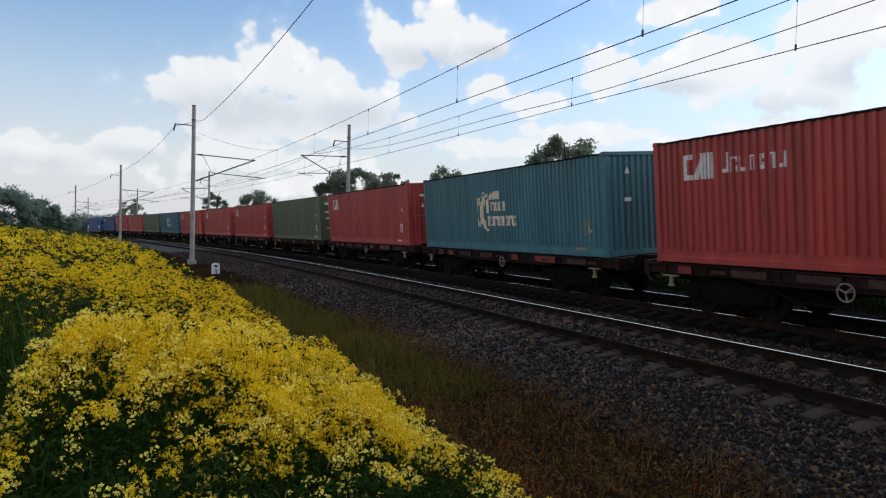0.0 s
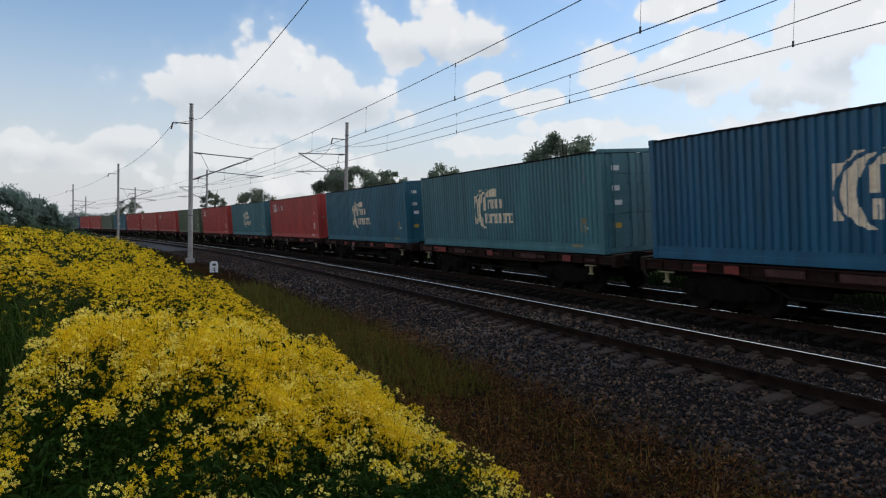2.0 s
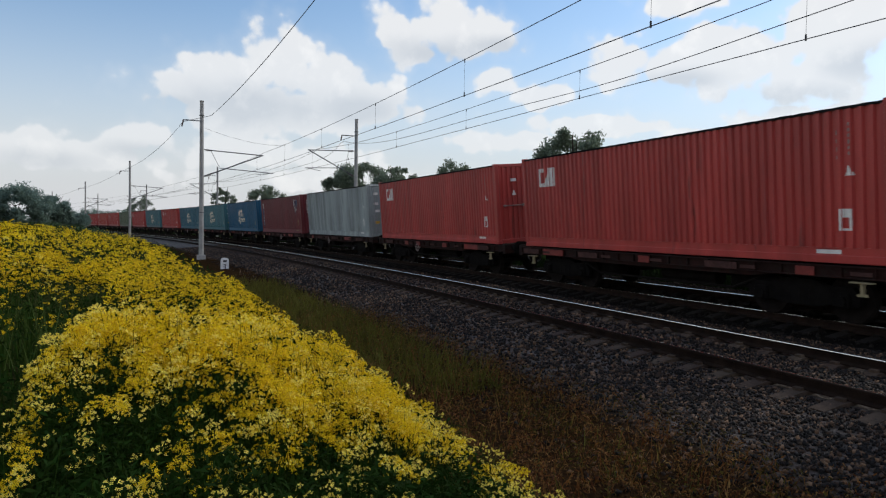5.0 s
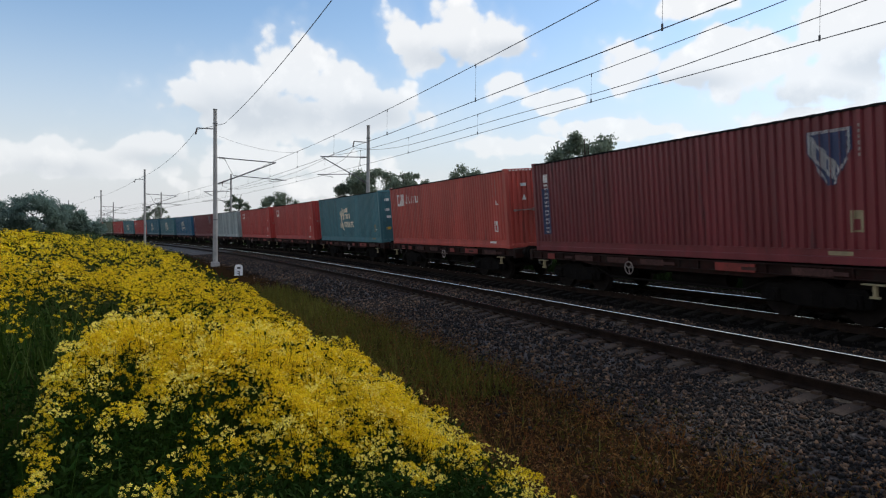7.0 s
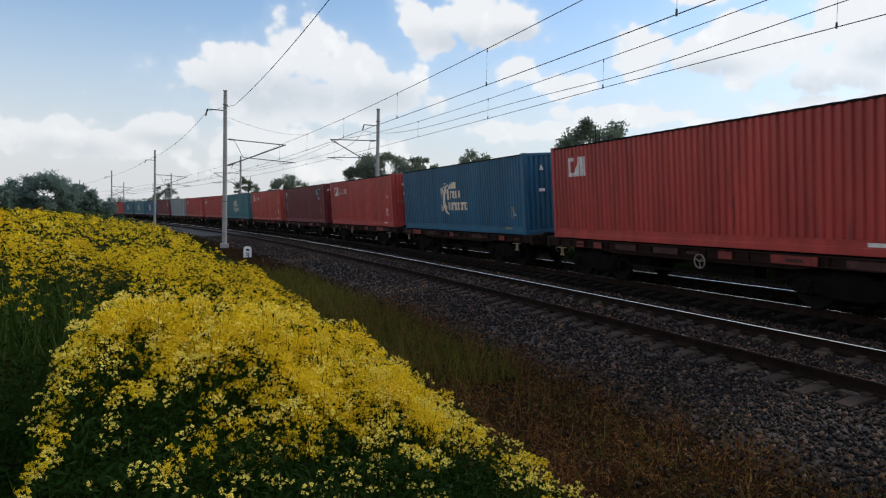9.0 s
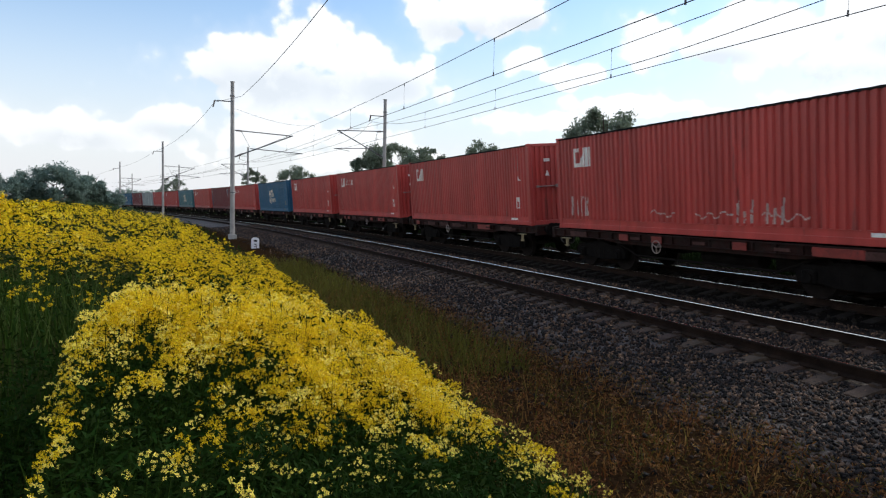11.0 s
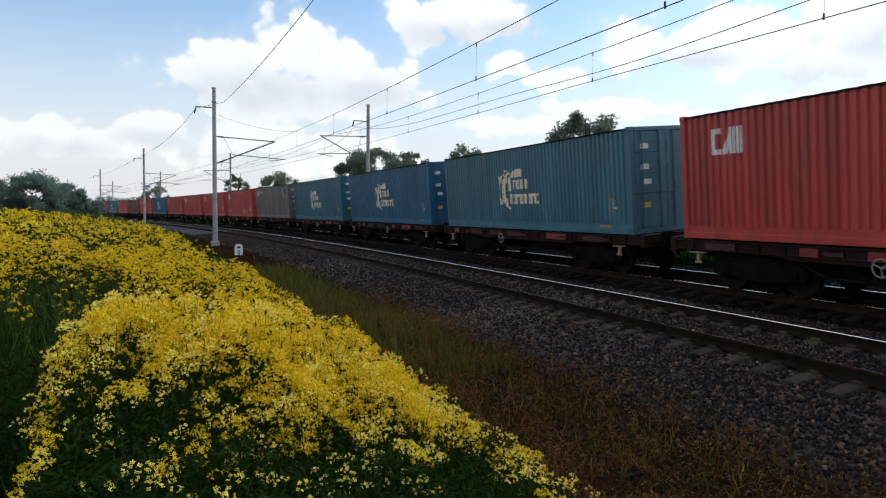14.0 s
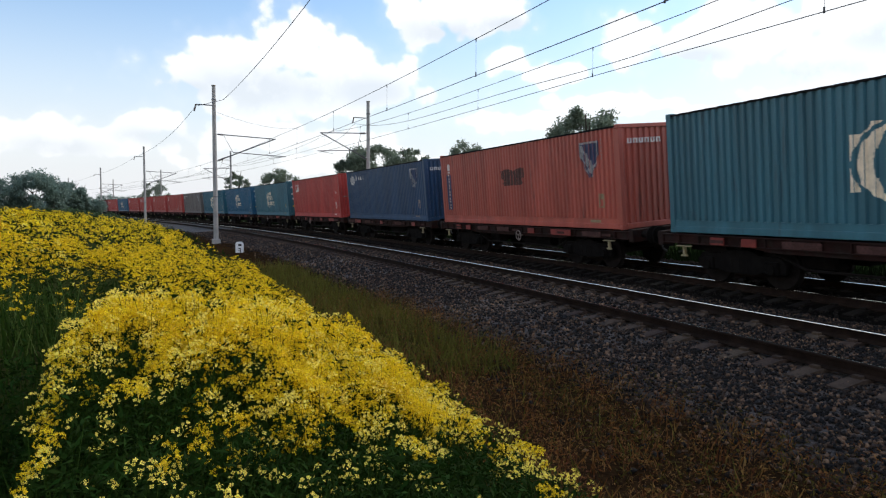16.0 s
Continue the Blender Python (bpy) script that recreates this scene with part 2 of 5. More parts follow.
RUSTY = (0.05, 0.028, 0.018)
MAT = {
    "rail": paint("rail_steel_side", (0.018, 0.011, 0.008), 0.95, 0.4, 4, 80, 0.3, sheen=0.1),
    "railhead": paint("rail_head_polished", (0.94, 0.86, 0.74), 0.25, 0.1, 3, 90, 0.02, metal=1.0),
    "sleeper": paint("sleeper_concrete", (0.072, 0.048, 0.035), 0.92, 0.35, 6, 50, 0.5, per_object=0.3, sheen=0.2),
    "stone": paint("ballast_stone", (0.064, 0.034, 0.022), 0.75, 0.35, 5, 70, 0.5, island=1.9, sheen=0.3),
    # stones and sleepers of the farther track: the train's shade is in their colour
    "stone_shaded": paint("shaded_ballast_stone", (0.015, 0.012, 0.010), 0.95, 0.3, 5, 70, 0.4, island=0.5, sheen=0.1),
    "sleeper_shaded": paint("shaded_sleeper", (0.016, 0.013, 0.011), 0.95, 0.3, 3, 50, 0.4, per_object=0.25, sheen=0.1),
    "concrete": paint("pole_concrete", (0.34, 0.33, 0.32), 0.85, 0.2, 1.2, 40, 0.3, spots=(0.16, 0.155, 0.15)),
    "galv": paint("galvanised_steel", (0.13, 0.13, 0.14), 0.6, 0.25, 5, 60, 0.1, metal=0.3),
    "wire": paint("wire_copper_dark", (0.06, 0.06, 0.065), 0.6, 0.2, 5, 60, 0.1),
    "insulator": paint("insulator_brown", (0.07, 0.035, 0.03), 0.3, 0.2, 5, 60, 0.05),
    "white": paint("white_enamel", (0.95, 0.95, 0.93), 0.5, 0.1, 6, 60, 0.1, spots=(0.6, 0.57, 0.53), spot_at=0.75),
    "black": paint("black_paint", (0.015, 0.015, 0.016), 0.5, 0.3, 6, 60, 0.1),
    # frame, bogie and wheel: darker than grimy steel, underside shade included in the colour
    "frame": paint("wagon_frame_dirty_shaded", (0.008, 0.006, 0.0055), 0.8, 0.45, 2, 40, 0.3, spots=(0.010, 0.009, 0.008), spot_at=0.5, sheen=0.1),
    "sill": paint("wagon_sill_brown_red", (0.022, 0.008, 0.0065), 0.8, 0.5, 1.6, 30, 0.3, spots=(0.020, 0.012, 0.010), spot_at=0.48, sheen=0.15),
    "bogie": paint("bogie_grime_and_shade", (0.007, 0.006, 0.0055), 0.95, 0.4, 4, 50, 0.3, sheen=0.08),
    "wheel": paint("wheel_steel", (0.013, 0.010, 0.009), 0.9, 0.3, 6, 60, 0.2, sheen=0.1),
    # black for the roof and top rails of every container
    "roof_black": paint("black_roof_edge", (0.016, 0.015, 0.016), 0.85, 0.3, 3, 40, 0.2, sheen=0.1),
    "plate": paint("orange_red_plate", (0.20, 0.020, 0.014), 0.6, 0.3, 4, 60, 0.1, spots=(0.09, 0.016, 0.012), spot_at=0.55),
    "dusty": paint("dusty_pink_brown", (0.075, 0.036, 0.032), 0.85, 0.35, 5, 40, 0.2, spots=(0.05, 0.025, 0.02), spot_at=0.5, sheen=0.15),
    "cream": paint("cream_paint", (0.28, 0.23, 0.13), 0.6, 0.2, 6, 60, 0.1),
    "lettering": paint("white_lettering", (0.74, 0.72, 0.69), 0.6, 0.15, 8, 60, 0.1, spots=(0.35, 0.3, 0.27), spot_at=0.6),
    "scrawl": paint("faded_white_spray", (0.50, 0.40, 0.37), 0.7, 0.2, 8, 60, 0.1, spots=(0.40, 0.12, 0.1), spot_at=0.52),
    "panel": paint("faded_data_panel", (0.27, 0.22, 0.20), 0.7, 0.3, 9, 60, 0.1, spots=(0.08, 0.04, 0.035), spot_at=0.55),
    "logo_cream": paint("cream_lettering", (0.86, 0.72, 0.54), 0.6, 0.15, 8, 60, 0.1, spots=(0.36, 0.3, 0.22), spot_at=0.62),
    "logo_navy": paint("navy_lettering", (0.03, 0.045, 0.11), 0.6, 0.15, 8, 60, 0.1),
    "patch": paint("dull_brown_patch", (0.085, 0.036, 0.032), 0.7, 0.3, 5, 60, 0.1),
    "bar": paint("lock_rod_steel", (0.30, 0.31, 0.32), 0.5, 0.25, 8, 60, 0.1, metal=0.6),
    "yellow": paint("yellow_placard", (0.60, 0.36, 0.04), 0.6, 0.2, 8, 60, 0.1),
    "petal": leafy("yellow_petal", (0.83, 0.59, 0.013), 0.40, 0.38),
    "petal_pale": leafy("pale_yellow_petal", (0.95, 0.77, 0.13), 0.25, 0.35),
    "stem": leafy("green_stem", (0.028, 0.055, 0.008), 0.4, 0.15, 0.8, 0.05),
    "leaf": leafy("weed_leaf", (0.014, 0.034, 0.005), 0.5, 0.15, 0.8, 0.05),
    "grass": leafy("grass_green", (0.105, 0.098, 0.018), 0.5, 0.25, 0.7, 0.1),
    "wild_grass": leafy("wild_grass", (0.065, 0.095, 0.022), 0.6, 0.3, 0.7, 0.1),
    "straw": leafy("dry_grass", (0.21, 0.105, 0.033), 0.8, 0.2, 0.7, 0.1),
    "straw_red": leafy("dry_reddish_weed", (0.17, 0.066, 0.020), 0.8, 0.2, 0.7, 0.1),
    # grass colour darkened to carry the shade behind the train
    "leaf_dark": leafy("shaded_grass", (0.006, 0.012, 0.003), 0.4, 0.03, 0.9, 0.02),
    "leaf_hazy": leafy("bush_leaf", (0.05, 0.085, 0.035), 0.4, 0.2),
    "weed_olive": leafy("olive_weed", (0.075, 0.055, 0.009), 0.8, 0.2, 0.7, 0.1),
    "tree_leaf": leafy("tree_leaf", (0.17, 0.21, 0.15), 0.35, 0.5),
    # distance haze is mixed into this paler, bluer leaf colour
    "tree_far": leafy("tree_leaf_far_hazed", (0.18, 0.25, 0.21), 0.25, 0.5),
    "bark": paint("bark", (0.06, 0.045, 0.035), 0.9, 0.3, 6, 30, 0.5),
    "loco": paint("locomotive_blue", (0.014, 0.065, 0.21), 0.65, 0.15, 2, 40, 0.05),
    "glass": paint("dark_window_glass", (0.02, 0.022, 0.025), 0.1, 0.1, 2, 40, 0.0),
}


def ground_material():
    """Soil, ballast bed and grass, told apart by the track's own distance (a point attribute)."""
    m = bpy.data.materials.new("ground_soil_and_grass")
    m.use_nodes = True
    n = Nodes(m.node_tree)
    c = n.add("ShaderNodeTexCoord").outputs["Object"]
    lat = n.add("ShaderNodeAttribute", attribute_name="lat").outputs["Fac"]
    w = n.add("ShaderNodeTexNoise", {"Vector": c, "Scale": 0.9, "Detail": 6.0, "Roughness": 0.65}).outputs[0]
    g = n.add("ShaderNodeTexNoise", {"Vector": c, "Scale": 14.0, "Detail": 6.0, "Roughness": 0.7}).outputs[0]
    vor = n.add("ShaderNodeTexVoronoi", {"Vector": c, "Scale": 17.0})
    lw = n.math("ADD", lat, n.math("MULTIPLY", n.math("SUBTRACT", w, 0.5), 1.6))
    bal = n.mix(n.ramp(g, 0.3, 0.7), (0.060, 0.042, 0.033), (0.17, 0.125, 0.10))
    bal = n.mix(n.ramp(vor.outputs[0], 0.0, 0.9), bal, (0.03, 0.022, 0.017))
    # shade below the train, painted as a near-black bed
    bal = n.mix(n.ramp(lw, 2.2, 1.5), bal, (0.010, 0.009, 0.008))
    soil = n.mix(n.ramp(g, 0.3, 0.7), (0.016, 0.009, 0.005), (0.05, 0.027, 0.012))
    grass = n.mix(n.ramp(w, 0.3, 0.7), (0.015, 0.022, 0.006), (0.04, 0.05, 0.014))
    grass = n.mix(n.ramp(g, 0.4, 0.8), grass, (0.055, 0.045, 0.02))
    near = n.mix(n.ramp(lw, 7.1, 7.9), bal, soil)
    near = n.mix(n.ramp(lw, 9.6, 10.6), near, grass)
    # ground beyond the farther track, with shade put into its dark green
    colr = n.mix(n.ramp(lw, -2.6, -4.0), near, (0.016, 0.026, 0.008))
    bump = n.add("ShaderNodeBump", {"Height": n.math("ADD", g, vor.outputs[0]), "Strength": 0.6, "Distance": 0.04})
    p = n.add("ShaderNodeBsdfPrincipled", {"Base Color": colr, "Roughness": 0.7, "Normal": bump.outputs[0], "Specular IOR Level": n.math("MULTIPLY", n.ramp(lw, 1.6, 2.4), n.math("MULTIPLY", n.ramp(lw, 7.6, 6.8), 0.4))})
    n.add("ShaderNodeOutputMaterial", {"Surface": p.outputs[0]})
    return m


# ---- mesh helpers ----
def part(name, bm, material, parent=None, label="", smooth=False):
    """One mesh object of the bmesh, under its parent."""
    me = bpy.data.meshes.new(name)
    bm.to_mesh(me)
    bm.free()
    if smooth:
        me.shade_smooth()
    me.materials.append(material)
    ob = new(name, me)
    ob.parent = parent
    return tagged(ob, label=label)


def share(name, me, parent, m, material=None, label=""):
    """An object on a mesh that it shares."""
    ob = new(name, me)
    ob.parent = parent
    ob.matrix_basis = m
    if material is not None:
        ob.material_slots[0].link = "OBJECT"
        ob.material_slots[0].material = material
    return tagged(ob, label=label)


def thing(name, label, category, group="", m=None):
    ob = new(name)
    ob.empty_display_size = 0.2
    if m is not None:
        ob.matrix_basis = m
    return tagged(ob, label, category, group)


def box(bm, x0, x1, y0, y1, z0, z1, bevel=0.0):
    vs = [bm.verts.new((x, y, z)) for x in (x0, x1) for y in (y0, y1) for z in (z0, z1)]
    fs = [bm.faces.new([vs[i] for i in f]) for f in ((0, 1, 3, 2), (4, 6, 7, 5), (0, 4, 5, 1), (2, 3, 7, 6), (0, 2, 6, 4), (1, 5, 7, 3))]
    if bevel:
        es = list({e for f in fs for e in f.edges})
        bmesh.ops.bevel(bm, geom=es, offset=bevel, segments=1, affect="EDGES")
    return bm


def boxes(*dims, bevel=0.0):
    bm = bmesh.new()
    for d in dims:
        box(bm, *d, bevel=bevel)
    return bm


def tube(bm, p, q, r, r2=None, sides=8):
    """A capped round bar from p to q."""
    p, q = Vector(p), Vector(q)
    axis = q - p
    m = Matrix.Translation((p + q) / 2) @ axis.to_track_quat("Z", "Y").to_matrix().to_4x4()
    bmesh.ops.create_cone(bm, cap_ends=True, segments=sides, radius1=r, radius2=r if r2 is None else r2, depth=axis.length, matrix=m)
    return bm


def tubes(*rows, sides=8):
    bm = bmesh.new()
    for r in rows:
        tube(bm, *r, sides=sides)
    return bm


def mesh_arrays(name, verts, faces):
    """A mesh from arrays; all faces have the same number of corners."""
    me = bpy.data.meshes.new(name)
    v, f = np.asarray(verts, np.float32), np.asarray(faces, np.int32)
    k = f.shape[1]
    me.vertices.add(len(v))
    me.vertices.foreach_set("co", v.ravel())
    me.loops.add(f.size)
    me.loops.foreach_set("vertex_index", f.ravel())
    me.polygons.add(len(f))
    me.polygons.foreach_set("loop_start", np.arange(0, f.size, k, dtype=np.int32))
    me.polygons.foreach_set("loop_total", np.full(len(f), k, np.int32))
    me.update(calc_edges=True)
    return me


def scattered(name, base, places, sizes, turns, material, label, category):
    """Many copies of a small base shape (verts, faces) joined into one object of stuff. turns: n x 3 x 3."""
    bv, bf = np.asarray(base[0], float), np.asarray(base[1], int)
    n = len(places)
    v = np.einsum("nij,nkj->nki", turns, bv[None] * np.reshape(sizes, (n, 1, -1))) + np.asarray(places)[:, None]
    f = bf[None] + (np.arange(n) * len(bv))[:, None, None]
    me = mesh_arrays(name, v.reshape(-1, 3), f.reshape(-1, bf.shape[1]))
    me.materials.append(material)
    return tagged(new(name, me), label, category, kind="stuff")


RNG = np.random.default_rng(7)


def spins(n, lean=0.3):
    """Random turns: any yaw, a lean of about so many radians."""
    yaw, a, b = RNG.uniform(0, 2 * np.pi, n), RNG.normal(0, lean, n), RNG.normal(0, lean, n)
    cy, sy, ca, sa, cb, sb = np.cos(yaw), np.sin(yaw), np.cos(a), np.sin(a), np.cos(b), np.sin(b)
    o, i = np.zeros(n), np.ones(n)
    rz = np.stack([np.stack([cy, -sy, o], -1), np.stack([sy, cy, o], -1), np.stack([o, o, i], -1)], 1)
    rx = np.stack([np.stack([i, o, o], -1), np.stack([o, ca, -sa], -1), np.stack([o, sa, ca], -1)], 1)
    ry = np.stack([np.stack([cb, o, sb], -1), np.stack([o, i, o], -1), np.stack([-sb, o, cb], -1)], 1)
    return rx @ ry @ rz


def lattice(x, y, scale, seed):
    """Smooth noise of about -1 to 1 over the plan."""
    r = np.random.default_rng(seed)
    out = 0
    for _ in range(5):
        a, p, k = r.uniform(0, 6.28), r.uniform(0, 6.28), r.uniform(0.6, 1.7) / scale
        out = out + np.sin((x * np.cos(a) + y * np.sin(a)) * k * 6.28 + p)
    return out / 3.0


# ---- the line of the railway ----
HEADING, BEND_NEAR, BEND_FAR, BEND_AT = 0.4026, 0.0018563, 0.0007733, 90.0
AWAY = 12.822          # from the camera to the middle of the farther track
CANT, SLOPE = 0.08772, -0.0035829
NEAR_TRACK, NEAR_DROP = 4.2, -0.21
_g = np.arange(-300, 1800, 0.5)
_k = BEND_NEAR + (BEND_FAR - BEND_NEAR) / (1 + np.exp(-np.clip((_g - BEND_AT) / 15, -50, 50)))
_th = np.cumsum(_k) * 0.5
_th += HEADING - np.interp(0, _g, _th)
_x, _y = np.cumsum(-np.sin(_th)) * 0.5, np.cumsum(np.cos(_th)) * 0.5
_x += AWAY * math.cos(HEADING) - np.interp(0, _g, _x)
_y += AWAY * math.sin(HEADING) - np.interp(0, _g, _y)


def line(s, lat=0.0):
    """x, y and heading at s metres along the farther track, lat metres to its left (towards the camera)."""
    th = np.interp(s, _g, _th)
    return np.interp(s, _g, _x) - lat * np.cos(th), np.interp(s, _g, _y) - lat * np.sin(th), th


def grade(s):
    return SLOPE * np.clip(s, -60, 260)


PROFILE = np.array([(-1500, -1), (-60, -1.0), (-6, -0.98), (-4.6, -0.8), (-2.5, -0.02), (1.7, -0.37), (2.2, -0.37), (3.0, -0.325), (6.0, -0.59), (8.0, -0.72), (9.5, -0.75),
                    (10.5, -0.6), (12.8, -0.05), (16, 0.28), (20, 0.5), (40, 0.6), (120, 0.2), (520, 0.0)])


def ground_z(s, lat):
    z = np.interp(lat, PROFILE[:, 0], PROFILE[:, 1]) + grade(s)
    rough = np.clip((np.abs(lat - 2.0) - 6.0) / 3.0, 0, 1)
    return z + rough * 0.05 * lattice(s, lat, 3.0, 3) + 0.008 * lattice(s, lat, 0.6, 4)


def at(s, lat, z=0.0):
    """World places of points beside the line; z above the ground."""
    x, y, _ = line(s, lat)
    return np.stack([x, y, ground_z(s, lat) + z], -1)


def along(s, lat=0.0, z=0.0, cant=0.0):
    """A pose on the line: x forward along it, y to its left, z up, tilted by the cant."""
    x, y, th = line(s, lat)
    f = Vector((-math.sin(th), math.cos(th), SLOPE)).normalized()
    left = Vector((-math.cos(th), -math.sin(th), 0))
    up = f.cross(left)
    l2, u2 = left * math.cos(cant) - up * math.sin(cant), up * math.cos(cant) + left * math.sin(cant)
    m = Matrix((f, l2, u2)).transposed().to_4x4()
    m.translation = (x, y, z + float(grade(s)))
    return m


# ---- ground ----
def build_ground():
    s = np.unique(np.concatenate([np.linspace(-290, -20, 20), np.arange(-20, 40, 0.4), np.arange(40, 120, 2.0), np.arange(120, 300, 8.0), np.linspace(300, 1750, 50)]))
    lat = np.unique(np.concatenate([np.linspace(-1500, -60, 24), np.linspace(-60, -8, 20), np.arange(-8, 22, 0.25), np.linspace(22, 60, 20), np.linspace(60, 480, 20)]))
    S, L = np.meshgrid(s, lat, indexing="ij")
    P = at(S, L)
    idx = np.arange(S.size).reshape(S.shape)
    f = np.stack([idx[:-1, :-1], idx[:-1, 1:], idx[1:, 1:], idx[1:, :-1]], -1).reshape(-1, 4)[:, ::-1]
    me = mesh_arrays("ground", P.reshape(-1, 3), f)
    me.attributes.new("lat", "FLOAT", "POINT").data.foreach_set("value", L.ravel().astype(np.float32))
    me.shade_smooth()
    me.materials.append(ground_material())
    tagged(new("ground", me), "dark ballast bed, brown dry soil and green grass beside the railway", "ground", kind="structure")


build_ground()

RAIL = [(-0.07, -0.172), (0.07, -0.172), (0.07, -0.155), (0.012, -0.13), (0.010, -0.045), (0.036, -0.035), (0.036, -0.014), (0.032, -0.0066), (0.027, -0.0036), (0.021, -0.0018), (0.012, -0.0006), (0.0, 0.0), (-0.012, -0.0006), (-0.021, -0.0018), (-0.027, -0.0036), (-0.032, -0.0066), (-0.036, -0.014), (-0.036, -0.035), (-0.010, -0.045), (-0.012, -0.13), (-0.07, -0.155)]


def build_track(name, lat0, z0, s_from, pieces, tie):
    bed = tagged(new(name), "polished steel rails on concrete sleepers in dark ballast", "railway track", kind="structure")
    ss = np.concatenate([np.arange(-40, 60, 1.0), np.arange(60, 420, 4.0)])
    for side in (0.75, -0.75):
        bm = bmesh.new()
        rings = []
        for s in ss:
            m = along(s, lat0, z0, CANT)
            rings.append([bm.verts.new(m @ Vector((0, side + a, b))) for a, b in RAIL])
        for r0, r1 in zip(rings, rings[1:]):
            for i in range(len(RAIL)):
                j = (i + 1) % len(RAIL)
                face = bm.faces.new((r0[i], r0[j], r1[j], r1[i]))
                face.material_index = 1 if (6 <= i <= (7 if lat0 else 10) if side < 0 else (lat0 == 0 or i > 10) and 7 <= i <= 14) else 0
        bmesh.ops.recalc_face_normals(bm, faces=bm.faces)
        rail = part("rail", bm, MAT["rail"], bed, "brown rusty rail with a polished running surface")
        rail.data.materials.append(MAT["railhead"])
    bm = bmesh.new()
    prof = [(-1.3, -0.2), (-0.95, -0.168), (-0.55, -0.168), (-0.35, -0.25), (0.35, -0.25), (0.55, -0.168), (0.95, -0.168), (1.3, -0.2)]
    top = [[bm.verts.new((x, y, z)) for y, z in prof] for x in (-0.11, 0.11)]
    low = [[bm.verts.new((x, y, -0.38)) for y, z in prof] for x in (-0.14, 0.14)]
    for i in range(len(prof) - 1):
        bm.faces.new((top[0][i], top[1][i], top[1][i + 1], top[0][i + 1]))
        bm.faces.new((low[0][i], top[0][i], top[0][i + 1], low[0][i + 1]))
        bm.faces.new((top[1][i], low[1][i], low[1][i + 1], top[1][i + 1]))
    for e in (0, -1):
        bm.faces.new((low[0][e], low[1][e], top[1][e], top[0][e]))
    for y in (-0.75, 0.75):
        for d in (-0.12, 0.12):
            box(bm, -0.06, 0.06, y + d - 0.035, y + d + 0.035, -0.17, -0.13)
    bmesh.ops.recalc_face_normals(bm, faces=bm.faces)
    first = part("sleeper", bm, MAT[tie], bed)
    first.matrix_basis = along(s_from, lat0, z0, CANT)
    for i in range(1, pieces):
        share("sleeper", first.data, bed, along(s_from + 0.6 * i, lat0, z0, CANT))


def stone_shape(seed, fine):
    r = np.random.default_rng(seed)
    if fine:
        t = (1 + 5 ** 0.5) / 2
        v = np.array([(-1, t, 0), (1, t, 0), (-1, -t, 0), (1, -t, 0), (0, -1, t), (0, 1, t), (0, -1, -t), (0, 1, -t), (t, 0, -1), (t, 0, 1), (-t, 0, -1), (-t, 0, 1)], float) / 1.9
        f = [(0, 11, 5), (0, 5, 1), (0, 1, 7), (0, 7, 10), (0, 10, 11), (1, 5, 9), (5, 11, 4), (11, 10, 2), (10, 7, 6), (7, 1, 8), (3, 9, 4), (3, 4, 2), (3, 2, 6), (3, 6, 8), (3, 8, 9), (4, 9, 5), (2, 4, 11), (6, 2, 10), (8, 6, 7), (9, 8, 1)]
    else:
        v = np.array([(1, 0, 0), (0, 1, 0), (-1, 0, 0), (0, -1, 0), (0, 0, 1), (0, 0, -1)], float)
        f = [(0, 1, 4), (1, 2, 4), (2, 3, 4), (3, 0, 4), (1, 0, 5), (2, 1, 5), (3, 2, 5), (0, 3, 5)]
    return v * r.uniform(0.5, 1.35, (len(v), 1)), f


def build_ballast():
    def rows(count, s0, s1, l0, l1):
        s = s0 + (s1 - s0) * RNG.random(count)
        lat = l0 + (l1 - l0) * RNG.random(count)
        keep = RNG.random(count) > np.clip((lat - 6.9) / 1.2, 0, 0.94)
        for rail in (0.75, -0.75, NEAR_TRACK + 0.75, NEAR_TRACK - 0.75):
            keep &= np.abs(lat - rail) > 0.13
        bed = (np.abs(lat) < 1.3) | ((lat > NEAR_TRACK + 0.85) & (lat < NEAR_TRACK + 1.3))
        on_sleeper = bed & ((s + 8.13) % 0.6 < 0.26)
        keep &= ~(on_sleeper & (RNG.random(count) < 0.3))
        return s[keep], lat[keep]
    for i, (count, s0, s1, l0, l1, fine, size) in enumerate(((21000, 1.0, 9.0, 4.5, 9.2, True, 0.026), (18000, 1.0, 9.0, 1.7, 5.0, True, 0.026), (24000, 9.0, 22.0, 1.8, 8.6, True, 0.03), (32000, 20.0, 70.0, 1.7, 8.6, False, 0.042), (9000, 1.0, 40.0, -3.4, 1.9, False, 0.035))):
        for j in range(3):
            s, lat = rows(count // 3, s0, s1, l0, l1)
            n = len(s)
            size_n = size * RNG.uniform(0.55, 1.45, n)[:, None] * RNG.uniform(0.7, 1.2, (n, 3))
            scattered("ballast_stones", stone_shape(10 * i + j, fine and j == 1), at(s, lat, 0.014), size_n, spins(n, 0.8), MAT["stone_shaded" if l0 < 0 else "stone"], "loose ballast stones under the train, coloured black for its shade" if l0 < 0 else "loose dark grey crushed ballast stones", "ballast")


# ---- catenary ----
POLE_NEAR, POLE_FAR = 8.5, -3.0
NEAR_POLES, FAR_POLES = (-2.5, 48.8, 100.3, 155.6, 212.0), (-1.0, 50.3, 101.0, 155.8, 214.5)
POLE_TOP = 9.85


